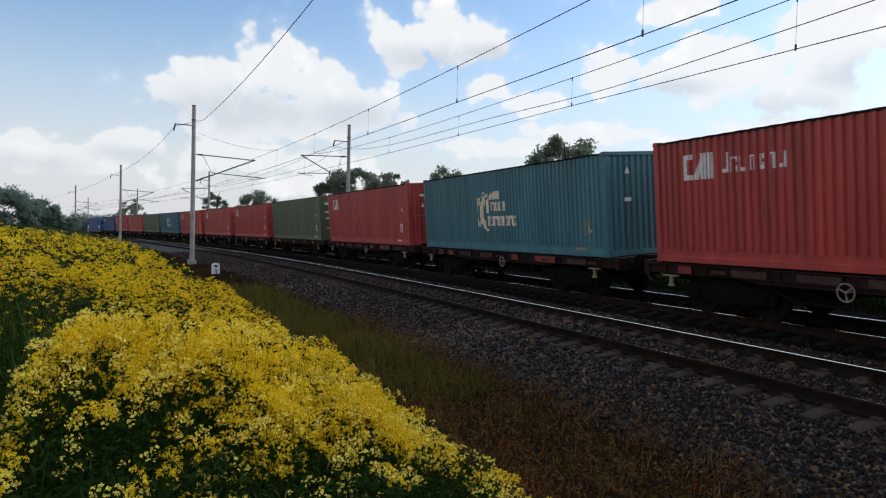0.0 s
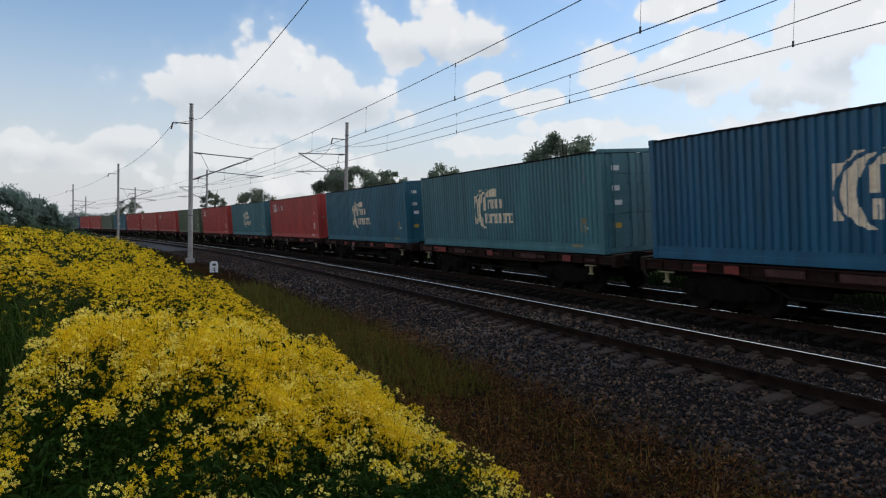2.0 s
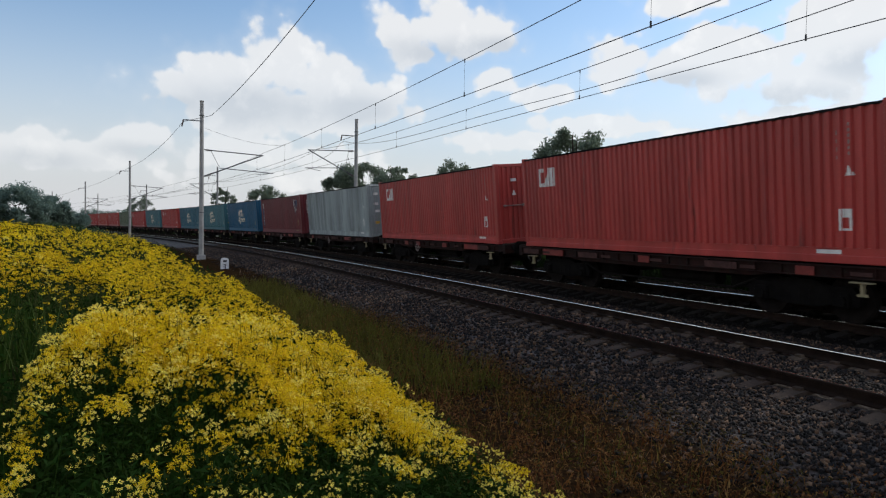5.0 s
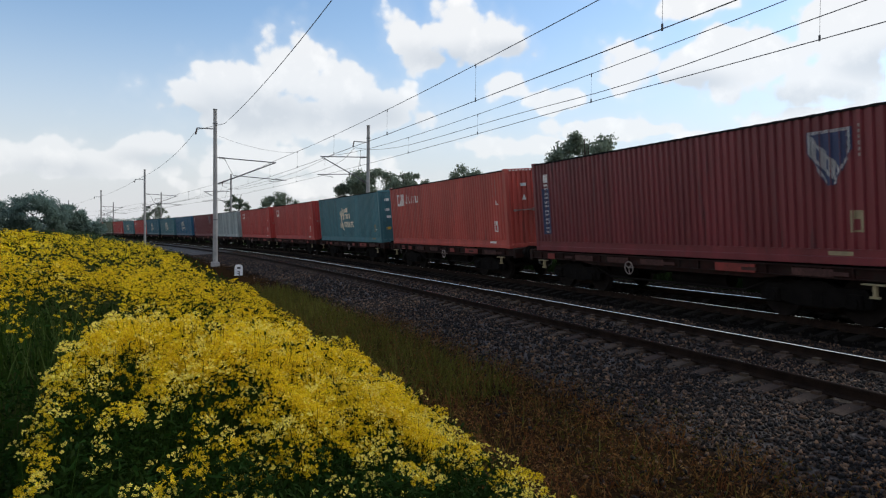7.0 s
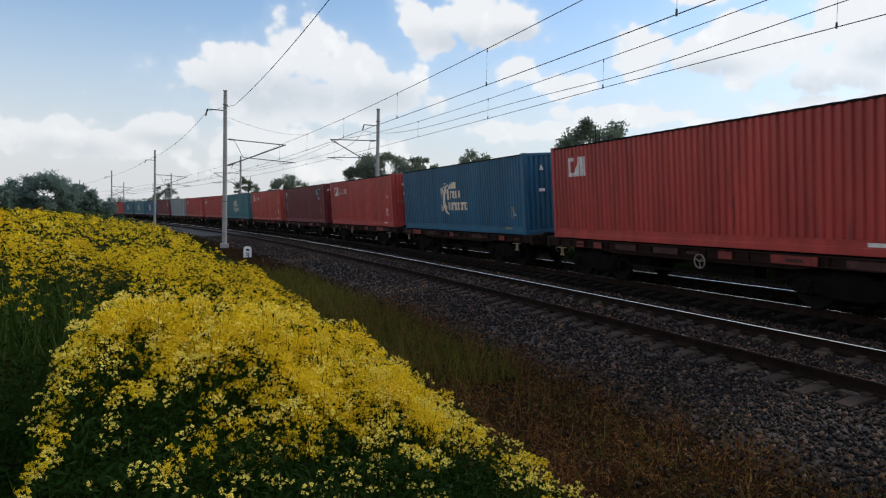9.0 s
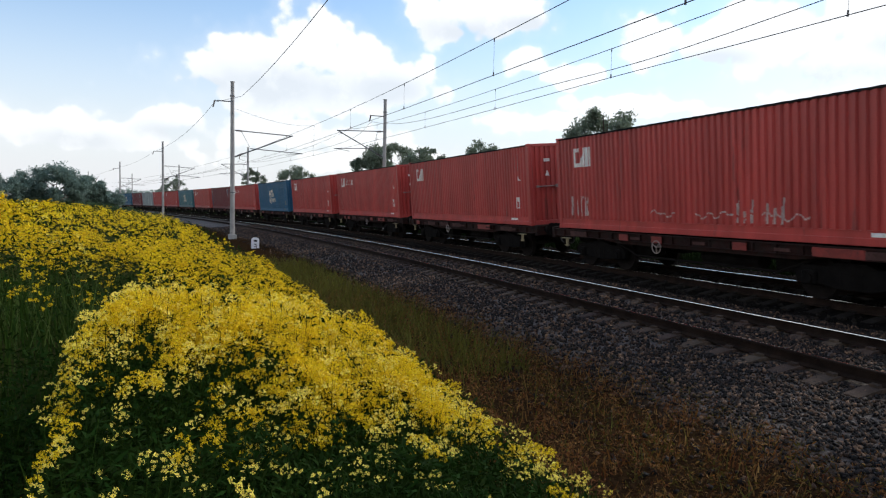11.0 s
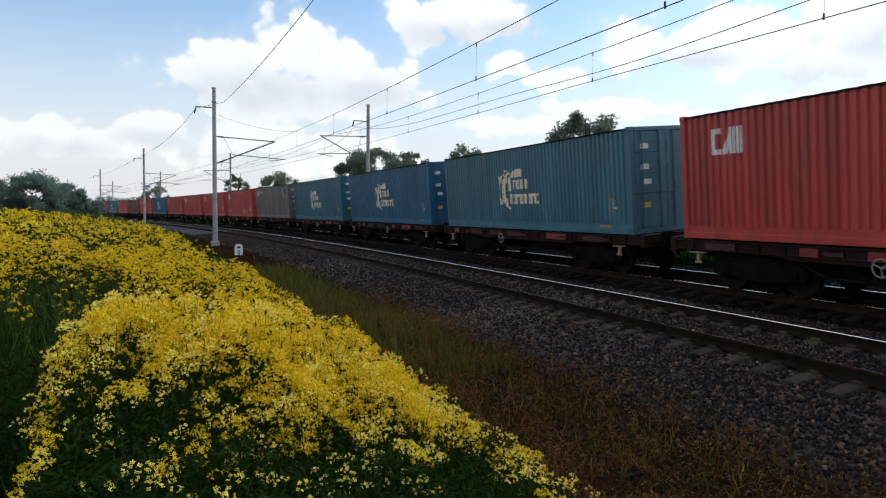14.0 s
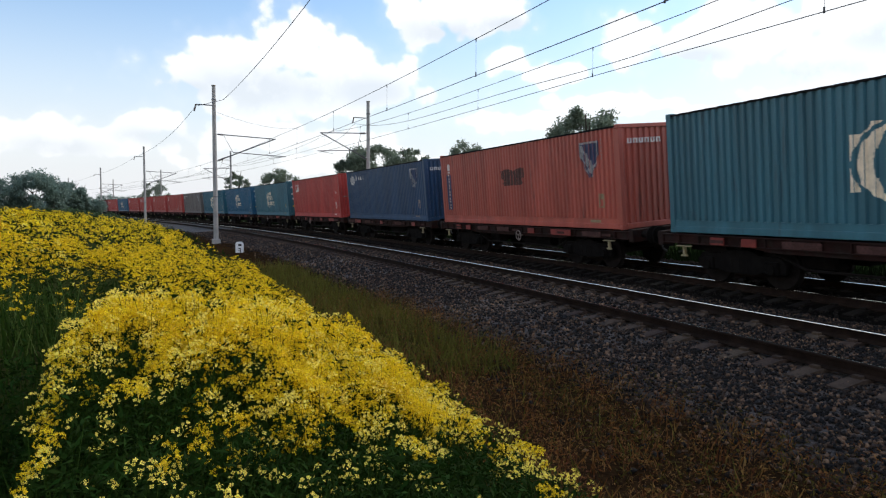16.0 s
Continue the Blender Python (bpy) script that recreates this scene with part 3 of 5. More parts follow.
def build_pole(s, lat, side, label):
    """A concrete pole; side +1: its track lies to the right of the line's left, so the arms reach towards -lat."""
    foot = float(ground_z(s, lat)) - float(grade(s))
    base = thing("catenary_pole", label, "catenary pole", "catenary poles along the line", along(s, lat, 0.0))
    part("pole", tubes(((0, 0, -0.5), (0, 0, POLE_TOP), 0.165, 0.12), sides=14), MAT["concrete"], base, smooth=False)
    part("pole_cap", tubes(((0, 0, POLE_TOP), (0, 0, POLE_TOP + 0.05), 0.15), sides=14), MAT["concrete"], base)
    part("foundation", boxes((-0.26, 0.26, -0.26, 0.26, foot - 0.4, -0.42), bevel=0.04), MAT["concrete"], base, "pale concrete foundation block")
    d = -side
    reach = 3.4 if side > 0 else 2.6
    lowz, topz = (4.85, 6.5) if side > 0 else (5.5, 7.3)
    part("top_tube", tubes(((0, d * 0.15, topz + 0.15), (0, d * reach * (1.2 if side > 0 else 1.45), topz), 0.035)), MAT["galv"], base, "dark steel tube of the cantilever")
    part("bracket_tube", tubes(((0, d * 0.15, lowz), (0, d * reach * (1.2 if side > 0 else 1.45), topz + 0.02), 0.04)), MAT["galv"], base)
    part("registration_tube", tubes(((0, d * reach * 0.35, lowz + 0.62), (0, d * (reach + 1.4), lowz + 0.45), 0.028)), MAT["galv"], base)
    part("steady_arm", tubes(((0, d * (reach + 1.2), lowz + 0.44), (0, d * (reach + 0.2), lowz + 0.30), 0.018)), MAT["galv"], base)
    part("stay", tubes(((0, d * reach * 0.35, lowz + 0.62), (0, d * 0.6, topz + 0.1), 0.014)), MAT["galv"], base)
    for z0, z1 in ((topz + 0.14, topz + 0.11), (lowz + 0.05, lowz + 0.22)):
        bm = bmesh.new()
        for i in range(5):
            y = 0.28 + 0.08 * i
            tube(bm, (0, d * y, z0 + (z1 - z0) * i / 4), (0, d * (y + 0.03), z0 + (z1 - z0) * i / 4), 0.075, sides=10)
        part("insulator", bm, MAT["insulator"], base, "ribbed brown insulator")
    # feeder bracket near the top, on the field side of near poles and on the track side of far ones
    e = side if side > 0 else d
    fz = 8.55 if side > 0 else 8.6
    part("feeder_arm", tubes(((0, e * 0.1, fz), (0, e * 1.15, fz), 0.035)), MAT["galv"], base)
    part("feeder_insulator", tubes(((0, e * 1.15, fz), (0, e * 1.25, fz - 0.45), 0.05)), MAT["insulator"], base)
    for z in (2.4, 8.9):
        part("pole_band", tubes(((0, 0, z), (0, 0, z + 0.06), 0.165), sides=14), MAT["galv"], base)
    return base


def build_wire(label, lat_fn, z_fn, s0, s1, r=0.012, step=2.0):
    cu = bpy.data.curves.new("wire", "CURVE")
    cu.dimensions, cu.bevel_depth, cu.bevel_resolution = "3D", r, 1
    sp = cu.splines.new("POLY")
    ss = np.arange(s0, s1 + 0.01, step)
    sp.points.add(len(ss) - 1)
    for p, s in zip(sp.points, ss):
        x, y, _ = line(s, lat_fn(s))
        p.co = (x, y, z_fn(s) + float(grade(s)), 1)
    cu.materials.append(MAT["wire"])
    return tagged(new("overhead_wire", cu), label, "overhead wire", "overhead wires")


def span_phase(s, poles):
    """0 at a pole, 1 in the middle of the span."""
    p = np.array(poles)
    i = int(np.clip(np.searchsorted(p, s) - 1, 0, len(p) - 2))
    u = (s - p[i]) / (p[i + 1] - p[i])
    return float(np.clip(4 * u * (1 - u), 0, 1))


def build_catenary():
    for s in NEAR_POLES[1:]:
        build_pole(s, POLE_NEAR, 1, "tall grey concrete pole with steel arms beside the near track")
    for s in FAR_POLES[1:]:
        build_pole(s, POLE_FAR, -1, "tall grey concrete pole with steel arms behind the train")
    systems = ((NEAR_TRACK, NEAR_POLES, (5.40, 5.50, 5.63, 5.73, 5.74), 6.78, 6.71), (0.0, FAR_POLES, (5.58, 5.78, 5.95, 6.03, 6.08), 7.4, 6.85))
    for lat0, poles, contact, m_pole, m_mid in systems:
        cz = lambda s: float(np.interp(s, [0, 9, 19, 32, 50], contact))
        mz = lambda s: m_mid + (m_pole - m_mid) * (1 - span_phase(s, poles)) ** 1.6
        build_wire("thin dark contact wire above the track", lambda s: lat0, cz, -6, 214, 0.011)
        upper = build_wire("thin dark messenger wire above the contact wire", lambda s: lat0, mz, -6, 214, 0.011)
        for s in np.arange(2.3, 200, 8.25):
            x, y, _ = line(s, lat0)
            z = float(grade(s))
            bm = tubes(((x, y, z + cz(s)), (x, y, z + mz(s)), 0.004), ((x, y, z + cz(s) - 0.03), (x, y, z + cz(s) + 0.10), 0.022), ((x, y, z + mz(s) - 0.10), (x, y, z + mz(s) + 0.02), 0.018), sides=6)
            part("dropper", bm, MAT["wire"], upper)
    build_wire("dark feeder wire along the near poles", lambda s: POLE_NEAR + 1.2 * min(1.0, max(0.0, (s - 44.5) / 4)), lambda s: 8.38 - 0.20 * span_phase(s, NEAR_POLES), -2.5, 212, 0.014, 1.0)
    build_wire("dark feeder wire along the far poles", lambda s: -2.5 + 0.7 * (1 - span_phase(s, FAR_POLES)) ** 3, lambda s: 7.25 + 0.9 * (1 - span_phase(s, FAR_POLES)) ** 3 - 0.22 * math.exp(-((s - 20) / 6.5) ** 2), -1, 214, 0.013, 1.0)

    build_wire("thin slack jumper wire from a pole to the messenger wire", lambda s: 4.2 + 4.1 * ((s - 43.5) / 5.2) ** 1.5, lambda s: 6.73 + 1.35 * ((s - 43.5) / 5.2) ** 2.2, 43.5, 48.7, 0.008, 0.4)


# ---- train ----
PITCH, BASE, LONG, WIDE, TALL = 14.089, 1.174, 12.19, 2.44, 2.896
WAVE, DEEP = 0.205, 0.052


def wave(x, w=WAVE, d=DEEP):
    """Depth of the corrugation below the outer face."""
    u = (x / w) % 1.0
    if u < 0.36:
        return 0.0
    if u < 0.5:
        return d * (u - 0.36) / 0.14
    if u < 0.86:
        return d
    return d * (1 - (u - 0.86) / 0.14)


def corrugated(x0, x1, z0, z1, y, sign):
    """A folded sheet along x, facing sign * y."""
    bm = bmesh.new()
    xs = [x0]
    k = math.floor(x0 / WAVE)
    while True:
        for u in (0.0, 0.36, 0.5, 0.86):
            x = (k + u) * WAVE
            if x0 + 0.01 < x < x1 - 0.01:
                xs.append(x)
        k += 1
        if k * WAVE > x1:
            break
    xs.append(x1)
    rows = [[bm.verts.new((x, y - sign * wave(x), z)) for x in xs] for z in (z0, z1)]
    for i in range(len(xs) - 1):
        q = (rows[0][i], rows[0][i + 1], rows[1][i + 1], rows[1][i])
        bm.faces.new(q if sign < 0 else q[::-1])
    return bm


def mesh_of(name, bm, material=None):
    me = bpy.data.meshes.new(name)
    bmesh.ops.recalc_face_normals(bm, faces=bm.faces)
    bm.to_mesh(me)
    bm.free()
    me.materials.append(material)
    return me


def turned(bm, m):
    bmesh.ops.transform(bm, matrix=m, verts=bm.verts)
    return bm


X, Y = LONG / 2, WIDE / 2
PARTS = {}


def container_parts():
    P = PARTS
    P["side_wall"] = (mesh_of("side_wall", corrugated(-X + 0.16, X - 0.16, 0.30, TALL - 0.075, Y - 0.012, 1)), pose(0, 0, 0))
    P["side_wall.b"] = (mesh_of("side_wall", corrugated(-X + 0.16, X - 0.16, 0.155, TALL - 0.075, -Y + 0.012, -1)), pose(0, 0, 0))
    P["end_wall"] = (mesh_of("end_wall", corrugated(-Y + 0.14, Y - 0.14, 0.16, TALL - 0.1, 0, 1)), pose(X - 0.03, 0, 0, 0, 0, -90))
    P["rear_wall"] = (mesh_of("end_wall", corrugated(-Y + 0.14, Y - 0.14, 0.16, TALL - 0.1, 0, 1)), pose(-X + 0.03, 0, 0, 0, 0, 90))
    bm = bmesh.new()
    n = 58
    rows = [[bm.verts.new((-X + 0.1 + (LONG - 0.2) * i / n, y, TALL - 0.022 - 0.008 * (i % 2))) for i in range(n + 1)] for y in (-Y + 0.04, Y - 0.04)]
    for i in range(n):
        bm.faces.new((rows[0][i], rows[0][i + 1], rows[1][i + 1], rows[1][i]))
    P["roof"] = (mesh_of("roof", bm), pose(0, 0, 0))
    P["floor"] = (mesh_of("floor", boxes((-X + 0.1, X - 0.1, -Y + 0.06, Y - 0.06, 0.10, 0.15))), pose(0, 0, 0))
    top = boxes((-X + 0.17, X - 0.17, -0.03, 0.03, 0, 0.04), bevel=0.004)
    P["top_rail"] = (mesh_of("top_rail", top), pose(0, Y - 0.03, TALL - 0.075))
    P["top_rail.b"] = (P["top_rail"][0], pose(0, -Y + 0.03, TALL - 0.075))
    low = boxes((-X + 0.17, X - 0.17, -0.035, 0.035, 0.0, 0.15), bevel=0.012)
    P["bottom_rail"] = (mesh_of("bottom_rail", low), pose(0, Y - 0.035, 0.012))
    P["bottom_rail.b"] = (P["bottom_rail"][0], pose(0, -Y + 0.035, 0.012))
    strip = bmesh.new()
    box(strip, -X + 0.17, X - 0.17, -0.02, 0.02, 0.162, 0.305)
    box(strip, -X + 0.17, X - 0.17, 0.02, 0.034, 0.285, 0.305)
    P["lower_strip"] = (mesh_of("lower_strip", strip), pose(0, Y - 0.05, 0))
    P["header"] = (mesh_of("header", boxes((-0.05, 0.05, -Y + 0.17, Y - 0.17, 0, 0.11), bevel=0.012)), pose(-X + 0.055, 0, TALL - 0.115))
    P["header.b"] = (P["header"][0], pose(X - 0.055, 0, TALL - 0.115))
    P["sill"] = (mesh_of("sill", boxes((-0.05, 0.05, -Y + 0.17, Y - 0.17, 0, 0.15), bevel=0.012)), pose(-X + 0.055, 0, 0.012))
    P["sill.b"] = (P["sill"][0], pose(X - 0.055, 0, 0.012))
    post = mesh_of("corner_post", boxes((-0.08, 0.08, -0.07, 0.07, 0.118, TALL - 0.118), bevel=0.015))
    cast = bmesh.new()
    box(cast, -0.089, 0.089, -0.081, 0.081, 0, 0.118, bevel=0.012)
    cast = mesh_of("corner_casting", cast)
    for i, (sx, sy) in enumerate(((1, 1), (1, -1), (-1, 1), (-1, -1))):
        P[f"corner_post.{i}"] = (post, pose(sx * (X - 0.083), sy * (Y - 0.074), 0))
        P[f"corner_casting.{i}"] = (cast, pose(sx * (X - 0.087), sy * (Y - 0.079), 0))
        P[f"corner_casting.{i + 4}"] = (cast, pose(sx * (X - 0.087), sy * (Y - 0.079), TALL - 0.118))
    door = bmesh.new()
    box(door, -0.02, 0.02, -0.53, 0.53, 0.17, TALL - 0.13)
    for z in (0.55, 1.1, 1.65, 2.2):
        box(door, -0.035, -0.018, -0.5, 0.5, z, z + 0.28, bevel=0.01)
    P["door"] = (mesh_of("door", door), pose(-X + 0.04, 0.535, 0))
    P["door.b"] = (P["door"][0], pose(-X + 0.04, -0.535, 0))
    rod = bmesh.new()
    tube(rod, (0, 0, 0.14), (0, 0, TALL - 0.10), 0.017)
    for z in (0.2, 0.95, 1.9, TALL - 0.2):
        box(rod, -0.02, 0.03, -0.045, 0.045, z, z + 0.06)
    tube(rod, (-0.02, 0, 1.15), (-0.02, 0.34, 1.12), 0.012)
    P["lock_rod"] = (mesh_of("lock_rod", rod), None)


def decal(shape, x0, x1, z0, z1, material, parent, label, step=0.02, name="painted_mark"):
    """Paint that follows the folds of the near side wall: quads over columns where shape(x, z) holds."""
    v, f = [], []
    cols = int((x1 - x0) / step)
    rows = int((z1 - z0) / step)
    for i in range(cols):
        xa, xb = x0 + i * step, x0 + (i + 1) * step
        ya, yb = Y - 0.012 - wave(xa) + 0.004, Y - 0.012 - wave(xb) + 0.004
        run = None
        for j in range(rows + 1):
            on = j < rows and shape(((xa + xb) / 2 - x0) / (x1 - x0), (j + 0.5) / rows)
            if on and run is None:
                run = j
            if not on and run is not None:
                za, zb = z0 + run * step, z0 + j * step
                k = len(v)
                v += [(xa, ya, za), (xb, yb, za), (xb, yb, zb), (xa, ya, zb)]
                f.append((k + 1, k, k + 3, k + 2))
                run = None
    if not f:
        return None
    me = mesh_arrays(name, v, f)
    me.materials.append(material)
    ob = new(name, me)
    ob.parent = parent
    return tagged(ob, label=label)


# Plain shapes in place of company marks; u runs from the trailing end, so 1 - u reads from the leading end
def mark_emblem(u, w):
    a = 1 - u
    r1, r2 = math.hypot((a - 0.33) / 0.31, (w - 0.47) / 0.52), math.hypot((a - 0.46) / 0.28, (w - 0.47) / 0.54)
    if (a < 0.33 and abs(r1 - 1) < 0.055) or (a < 0.44 and abs(r2 - 1) < 0.055):
        return False
    if a < 0.40 and r2 > 1:
        low = 0.12 if a < 0.09 else 0.12 - 0.12 * min(1.0, (a - 0.09) / 0.09)
        high = 0.86 if a < 0.09 else 0.86 + 0.14 * min(1.0, (a - 0.09) / 0.06)
        return low < w < high
    if w > 0.80:
        return a < 0.58
    if 0.25 < a < 0.32 and w > 0.46:
        return True
    for z0, z1, start, end, pitch in ((0.50, 0.74, 0.36, 0.73, 11.0), (0.13, 0.38, 0.25, 1.0, 10.7)):
        if z0 < w < z1 and start < a < end:
            k, i, v = ((a - start) * pitch) % 1.0, int((a - start) * pitch), (w - z0) / (z1 - z0)
            return 0.08 < k < 0.90 and not (0.40 < k < 0.62 and (0.22 < v < 0.78 if i % 2 else v < 0.72))
    return False


def mark_block(u, w):
    a = 1 - u
    if a < 0.34:
        return a < 0.13 or ((w < 0.2 or w > 0.8) and a < 0.31)
    if a < 0.78:
        return 0.36 + 0.24 * w < a < 0.50 + 0.24 * w or 0.63 < a < 0.76
    return a > 0.85


def mark_word(letters):
    def f(u, w):
        k = ((1 - u) * letters) % 1.0
        i = int((1 - u) * letters)
        return k < 0.66 and (k < 0.18 or k > 0.50 or (w > 0.62 if i % 2 else w < 0.2)) and (w < 0.74 or i == 0) and not (i % 3 == 1 and k > 0.5 and 0.3 < w < 0.5)
    return f


def mark_column(u, w):
    k = (w * 7) % 1.0
    i = int(w * 7)
    if i == 6:
        return True
    return 0.18 < k < 0.82 and 0.15 < u < 0.85 and not (0.4 < k < 0.6 and 0.35 < u < 0.65)


def mark_shield(u, w):
    a = 1 - u
    inside = abs(u - 0.5) < 0.48 * min(1.0, 0.2 + w * 1.3)
    rim = inside and (w > 0.95 or abs(u - 0.5) > 0.48 * min(1.0, 0.2 + w * 1.3) - 0.05)
    band = abs(w - (0.80 - 0.95 * a)) < 0.19
    letters = abs(w - (0.80 - 0.95 * a)) < 0.10 and (a * 5.0) % 1.0 < 0.42 and 0.12 < a < 0.72
    return rim or (inside and band and not letters)


def mark_shield_ground(u, w):
    return abs(u - 0.5) < 0.5 * min(1.0, 0.2 + w * 1.3)


def mark_scrawl(u, w):
    a = 1 - u
    y = 0.34 + 0.10 * math.sin(a * 41) * math.sin(a * 13 + 1) + 0.06 * math.sin(a * 83)
    if abs(w - y) < 0.028:
        return math.sin(a * 17 + 0.6) > -0.35
    k = (a * 26) % 1.0
    tall = 0.45 + 0.5 * abs(math.sin(int(a * 26) * 2.3))
    return 0.5 < a < 0.86 and abs(k - 0.5 - 0.2 * (w - 0.4)) < 0.09 and 0.12 < w < tall and int(a * 26) % 4 != 1


def mark_tag(u, w):
    k, i = ((1 - u) * 4) % 1.0, int((1 - u) * 4)
    lean = k - 0.12 * w
    if i == 1:
        return abs(k - 0.15 - 0.28 * w) < 0.07 or abs(k - 0.72 + 0.28 * w) < 0.07
    return abs(lean - 0.18) < 0.08 or abs(lean - 0.3 - 0.35 * abs(w - (0.7 if i == 0 else 0.45))) < 0.08 or (i == 3 and abs(w - 0.15) < 0.07 and k < 0.7)


full = lambda u, w: True
SHADES = {
    "red": (0.42, 0.050, 0.043), "red_b": (0.43, 0.068, 0.052), "maroon": (0.155, 0.022, 0.028), "brick": (0.40, 0.086, 0.061), "teal": (0.038, 0.14, 0.185), "blue": (0.011, 0.100, 0.19), "steel": (0.022, 0.123, 0.178),
    "slate": (0.052, 0.165, 0.195), "green": (0.10, 0.13, 0.075), "grey": (0.30, 0.34, 0.34), "brown_grey": (0.15, 0.132, 0.128), "navy": (0.016, 0.055, 0.125), "deep": (0.02, 0.07, 0.17),
}
COAT = {k: paint("container_paint_" + k, c, 0.40, 0.42 if "grey" in k else 0.26, 1.3, 45, 0.08, spots=tuple(v * 0.5 + 0.014 for v in c), spot_at=0.57, streaks=True, depth=0.004, sheen=0.48) for k, c in SHADES.items()}
WORDS = {"red": "red", "red_b": "faded red", "maroon": "dark maroon", "brick": "brick red", "teal": "teal blue", "blue": "strong blue", "steel": "steel blue", "slate": "greyish blue-green", "green": "olive green", "grey": "pale grey", "brown_grey": "brownish grey", "navy": "navy blue", "deep": "deep blue"}
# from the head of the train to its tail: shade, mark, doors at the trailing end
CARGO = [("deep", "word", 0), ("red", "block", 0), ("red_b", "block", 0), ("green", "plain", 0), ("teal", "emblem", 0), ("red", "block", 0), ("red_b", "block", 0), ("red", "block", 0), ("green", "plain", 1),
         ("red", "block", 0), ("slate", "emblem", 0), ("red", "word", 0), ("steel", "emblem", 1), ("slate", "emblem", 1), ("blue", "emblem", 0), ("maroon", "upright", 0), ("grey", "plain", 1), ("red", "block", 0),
         ("red", "block", 0), ("slate", "emblem", 1), ("red_b", "word", 0), ("maroon", "column", 0), ("red", "word", 0), ("blue", "emblem", 0), ("red", "block", 0), ("red", "word", 0), ("red", "block", 0),
         ("red", "scrawl", 0), ("brown_grey", "crest", 1), ("steel", "emblem", 1), ("blue", "emblem", 1), ("teal", "emblem", 1), ("red", "block", 0), ("navy", "crest", 0), ("brick", "column", 0), ("teal", "emblem", 1)]
MARKS = {"emblem": "with a cream striped emblem", "block": "with small white block marks", "word": "with white marks near the front", "column": "with a white column mark and shield", "crest": "with a small white crest and shield", "plain": "with plain sides", "scrawl": "with white scrawled graffiti"}


def build_container(shade, mark, doors):
    upright = mark == "upright"
    mark = "column" if upright else mark
    c = thing("shipping_container", f"{WORDS[shade]} shipping container {MARKS[mark]}", "shipping container", "containers on the train")
    coat = COAT[shade]
    for key, (me, m) in PARTS.items():
        name = key.split(".")[0]
        if name in ("door", "lock_rod") or (name == "rear_wall" and doors):
            continue
        share("end_wall" if name == "rear_wall" else name, me, c, m, MAT["roof_black"] if name in ("top_rail", "roof") else coat, "black rail along the roof edge" if name == "top_rail" else "")
    if doors:
        for key in ("door", "door.b"):
            d = share("door", PARTS[key][0], c, PARTS[key][1], coat)
            for y in (-0.3, 0.3):
                share("lock_rod", PARTS["lock_rod"][0], d, pose(-0.06, y, 0), MAT["bar"] if shade == "grey" else coat)
        for z, y, mm in ((2.3, 0.62, "lettering"), (1.75, 0.62, "lettering"), (1.35, 0.55, "lettering"), (0.72, 0.6, "yellow")):
            part("placard", boxes((-X - 0.012, -X + 0.004, y, y + 0.26, z, z + 0.14)), MAT[mm], c, "small pale placard")
    elif mark not in ("column", "crest"):
        up, down = (1.52, 2.28) if mark == "emblem" else (2.25, 1.75)
        part("placard", boxes((-X - 0.004, -X + 0.028, 0.35, 0.58, up, up + 0.11)), MAT["lettering"], c, "small white marking")
        bm = bmesh.new()
        k = [bm.verts.new(p) for p in ((-X - 0.006, 0.38, down), (-X - 0.006, 0.55, down), (-X - 0.006, 0.465, down + 0.19))]
        k2 = [bm.verts.new((v.co.x + 0.03, v.co.y, v.co.z)) for v in k]
        bm.faces.new(k), bm.faces.new(k2[::-1])
        for i in range(3):
            bm.faces.new((k[i], k2[i], k2[(i + 1) % 3], k[(i + 1) % 3]))
        part("placard", bm, MAT["lettering"], c, "small white triangle")
        if shade in ("red", "red_b"):
            bm = tubes(((-X - 0.03, -0.95, 1.38), (-X - 0.03, 0.9, 1.38), 0.022))
            for y in (-0.95, 0.9):
                tube(bm, (-X - 0.06, y, 1.38), (-X + 0.02, y, 1.38), 0.045)
            box(bm, -X - 0.07, -X - 0.01, -0.2, 0.15, 1.32, 1.44)
            part("locking_bar", bm, MAT["panel"], c, "pale horizontal locking bar")
            part("end_panel", boxes((-X - 0.004, -X + 0.028, -0.75, -0.45, 0.85, 1.2)), MAT["panel"], c, "faded data panel")
    if shade in ("red_b", "grey"):
        zebra = bmesh.new()
        for i in range(15):
            y = -1.0 + i * 0.14
            box(zebra, -X - 0.004, -X + 0.01, y, y + 0.07, TALL - 0.085, TALL - 0.035)
        part("warning_stripe", zebra, MAT["lettering"], c, "row of white dashes along the top edge")
    if mark in ("column", "crest"):
        word = bmesh.new()
        for i in range(6):
            if upright:
                z = 1.5 + 0.17 * i
                box(word, -X - 0.004, -X + 0.03, 0.62, 0.65, z, z + 0.11)
                box(word, -X - 0.004, -X + 0.03, 0.71, 0.74, z, z + 0.11)
                box(word, -X - 0.004, -X + 0.03, 0.65, 0.71, z + 0.08 * (i % 2), z + 0.03 + 0.08 * (i % 2))
                continue
            y = 0.78 - 0.2 * i
            box(word, -X - 0.004, -X + 0.03, y, y + 0.03, 2.36, 2.5)
            box(word, -X - 0.004, -X + 0.03, y + 0.1, y + 0.13, 2.36, 2.5)
            box(word, -X - 0.004, -X + 0.03, y + 0.03, y + 0.1, 2.36 + 0.11 * (i % 2), 2.39 + 0.11 * (i % 2))
        part("painted_mark", word, MAT["lettering"], c, "row of white marks on the end")
    mk = lambda fn, x0, x1, z0, z1, mat, lab, st=0.02: decal(fn, x0, x1, z0, z1, mat, c, lab, st)
    white, cream = MAT["lettering"], MAT["logo_cream"]
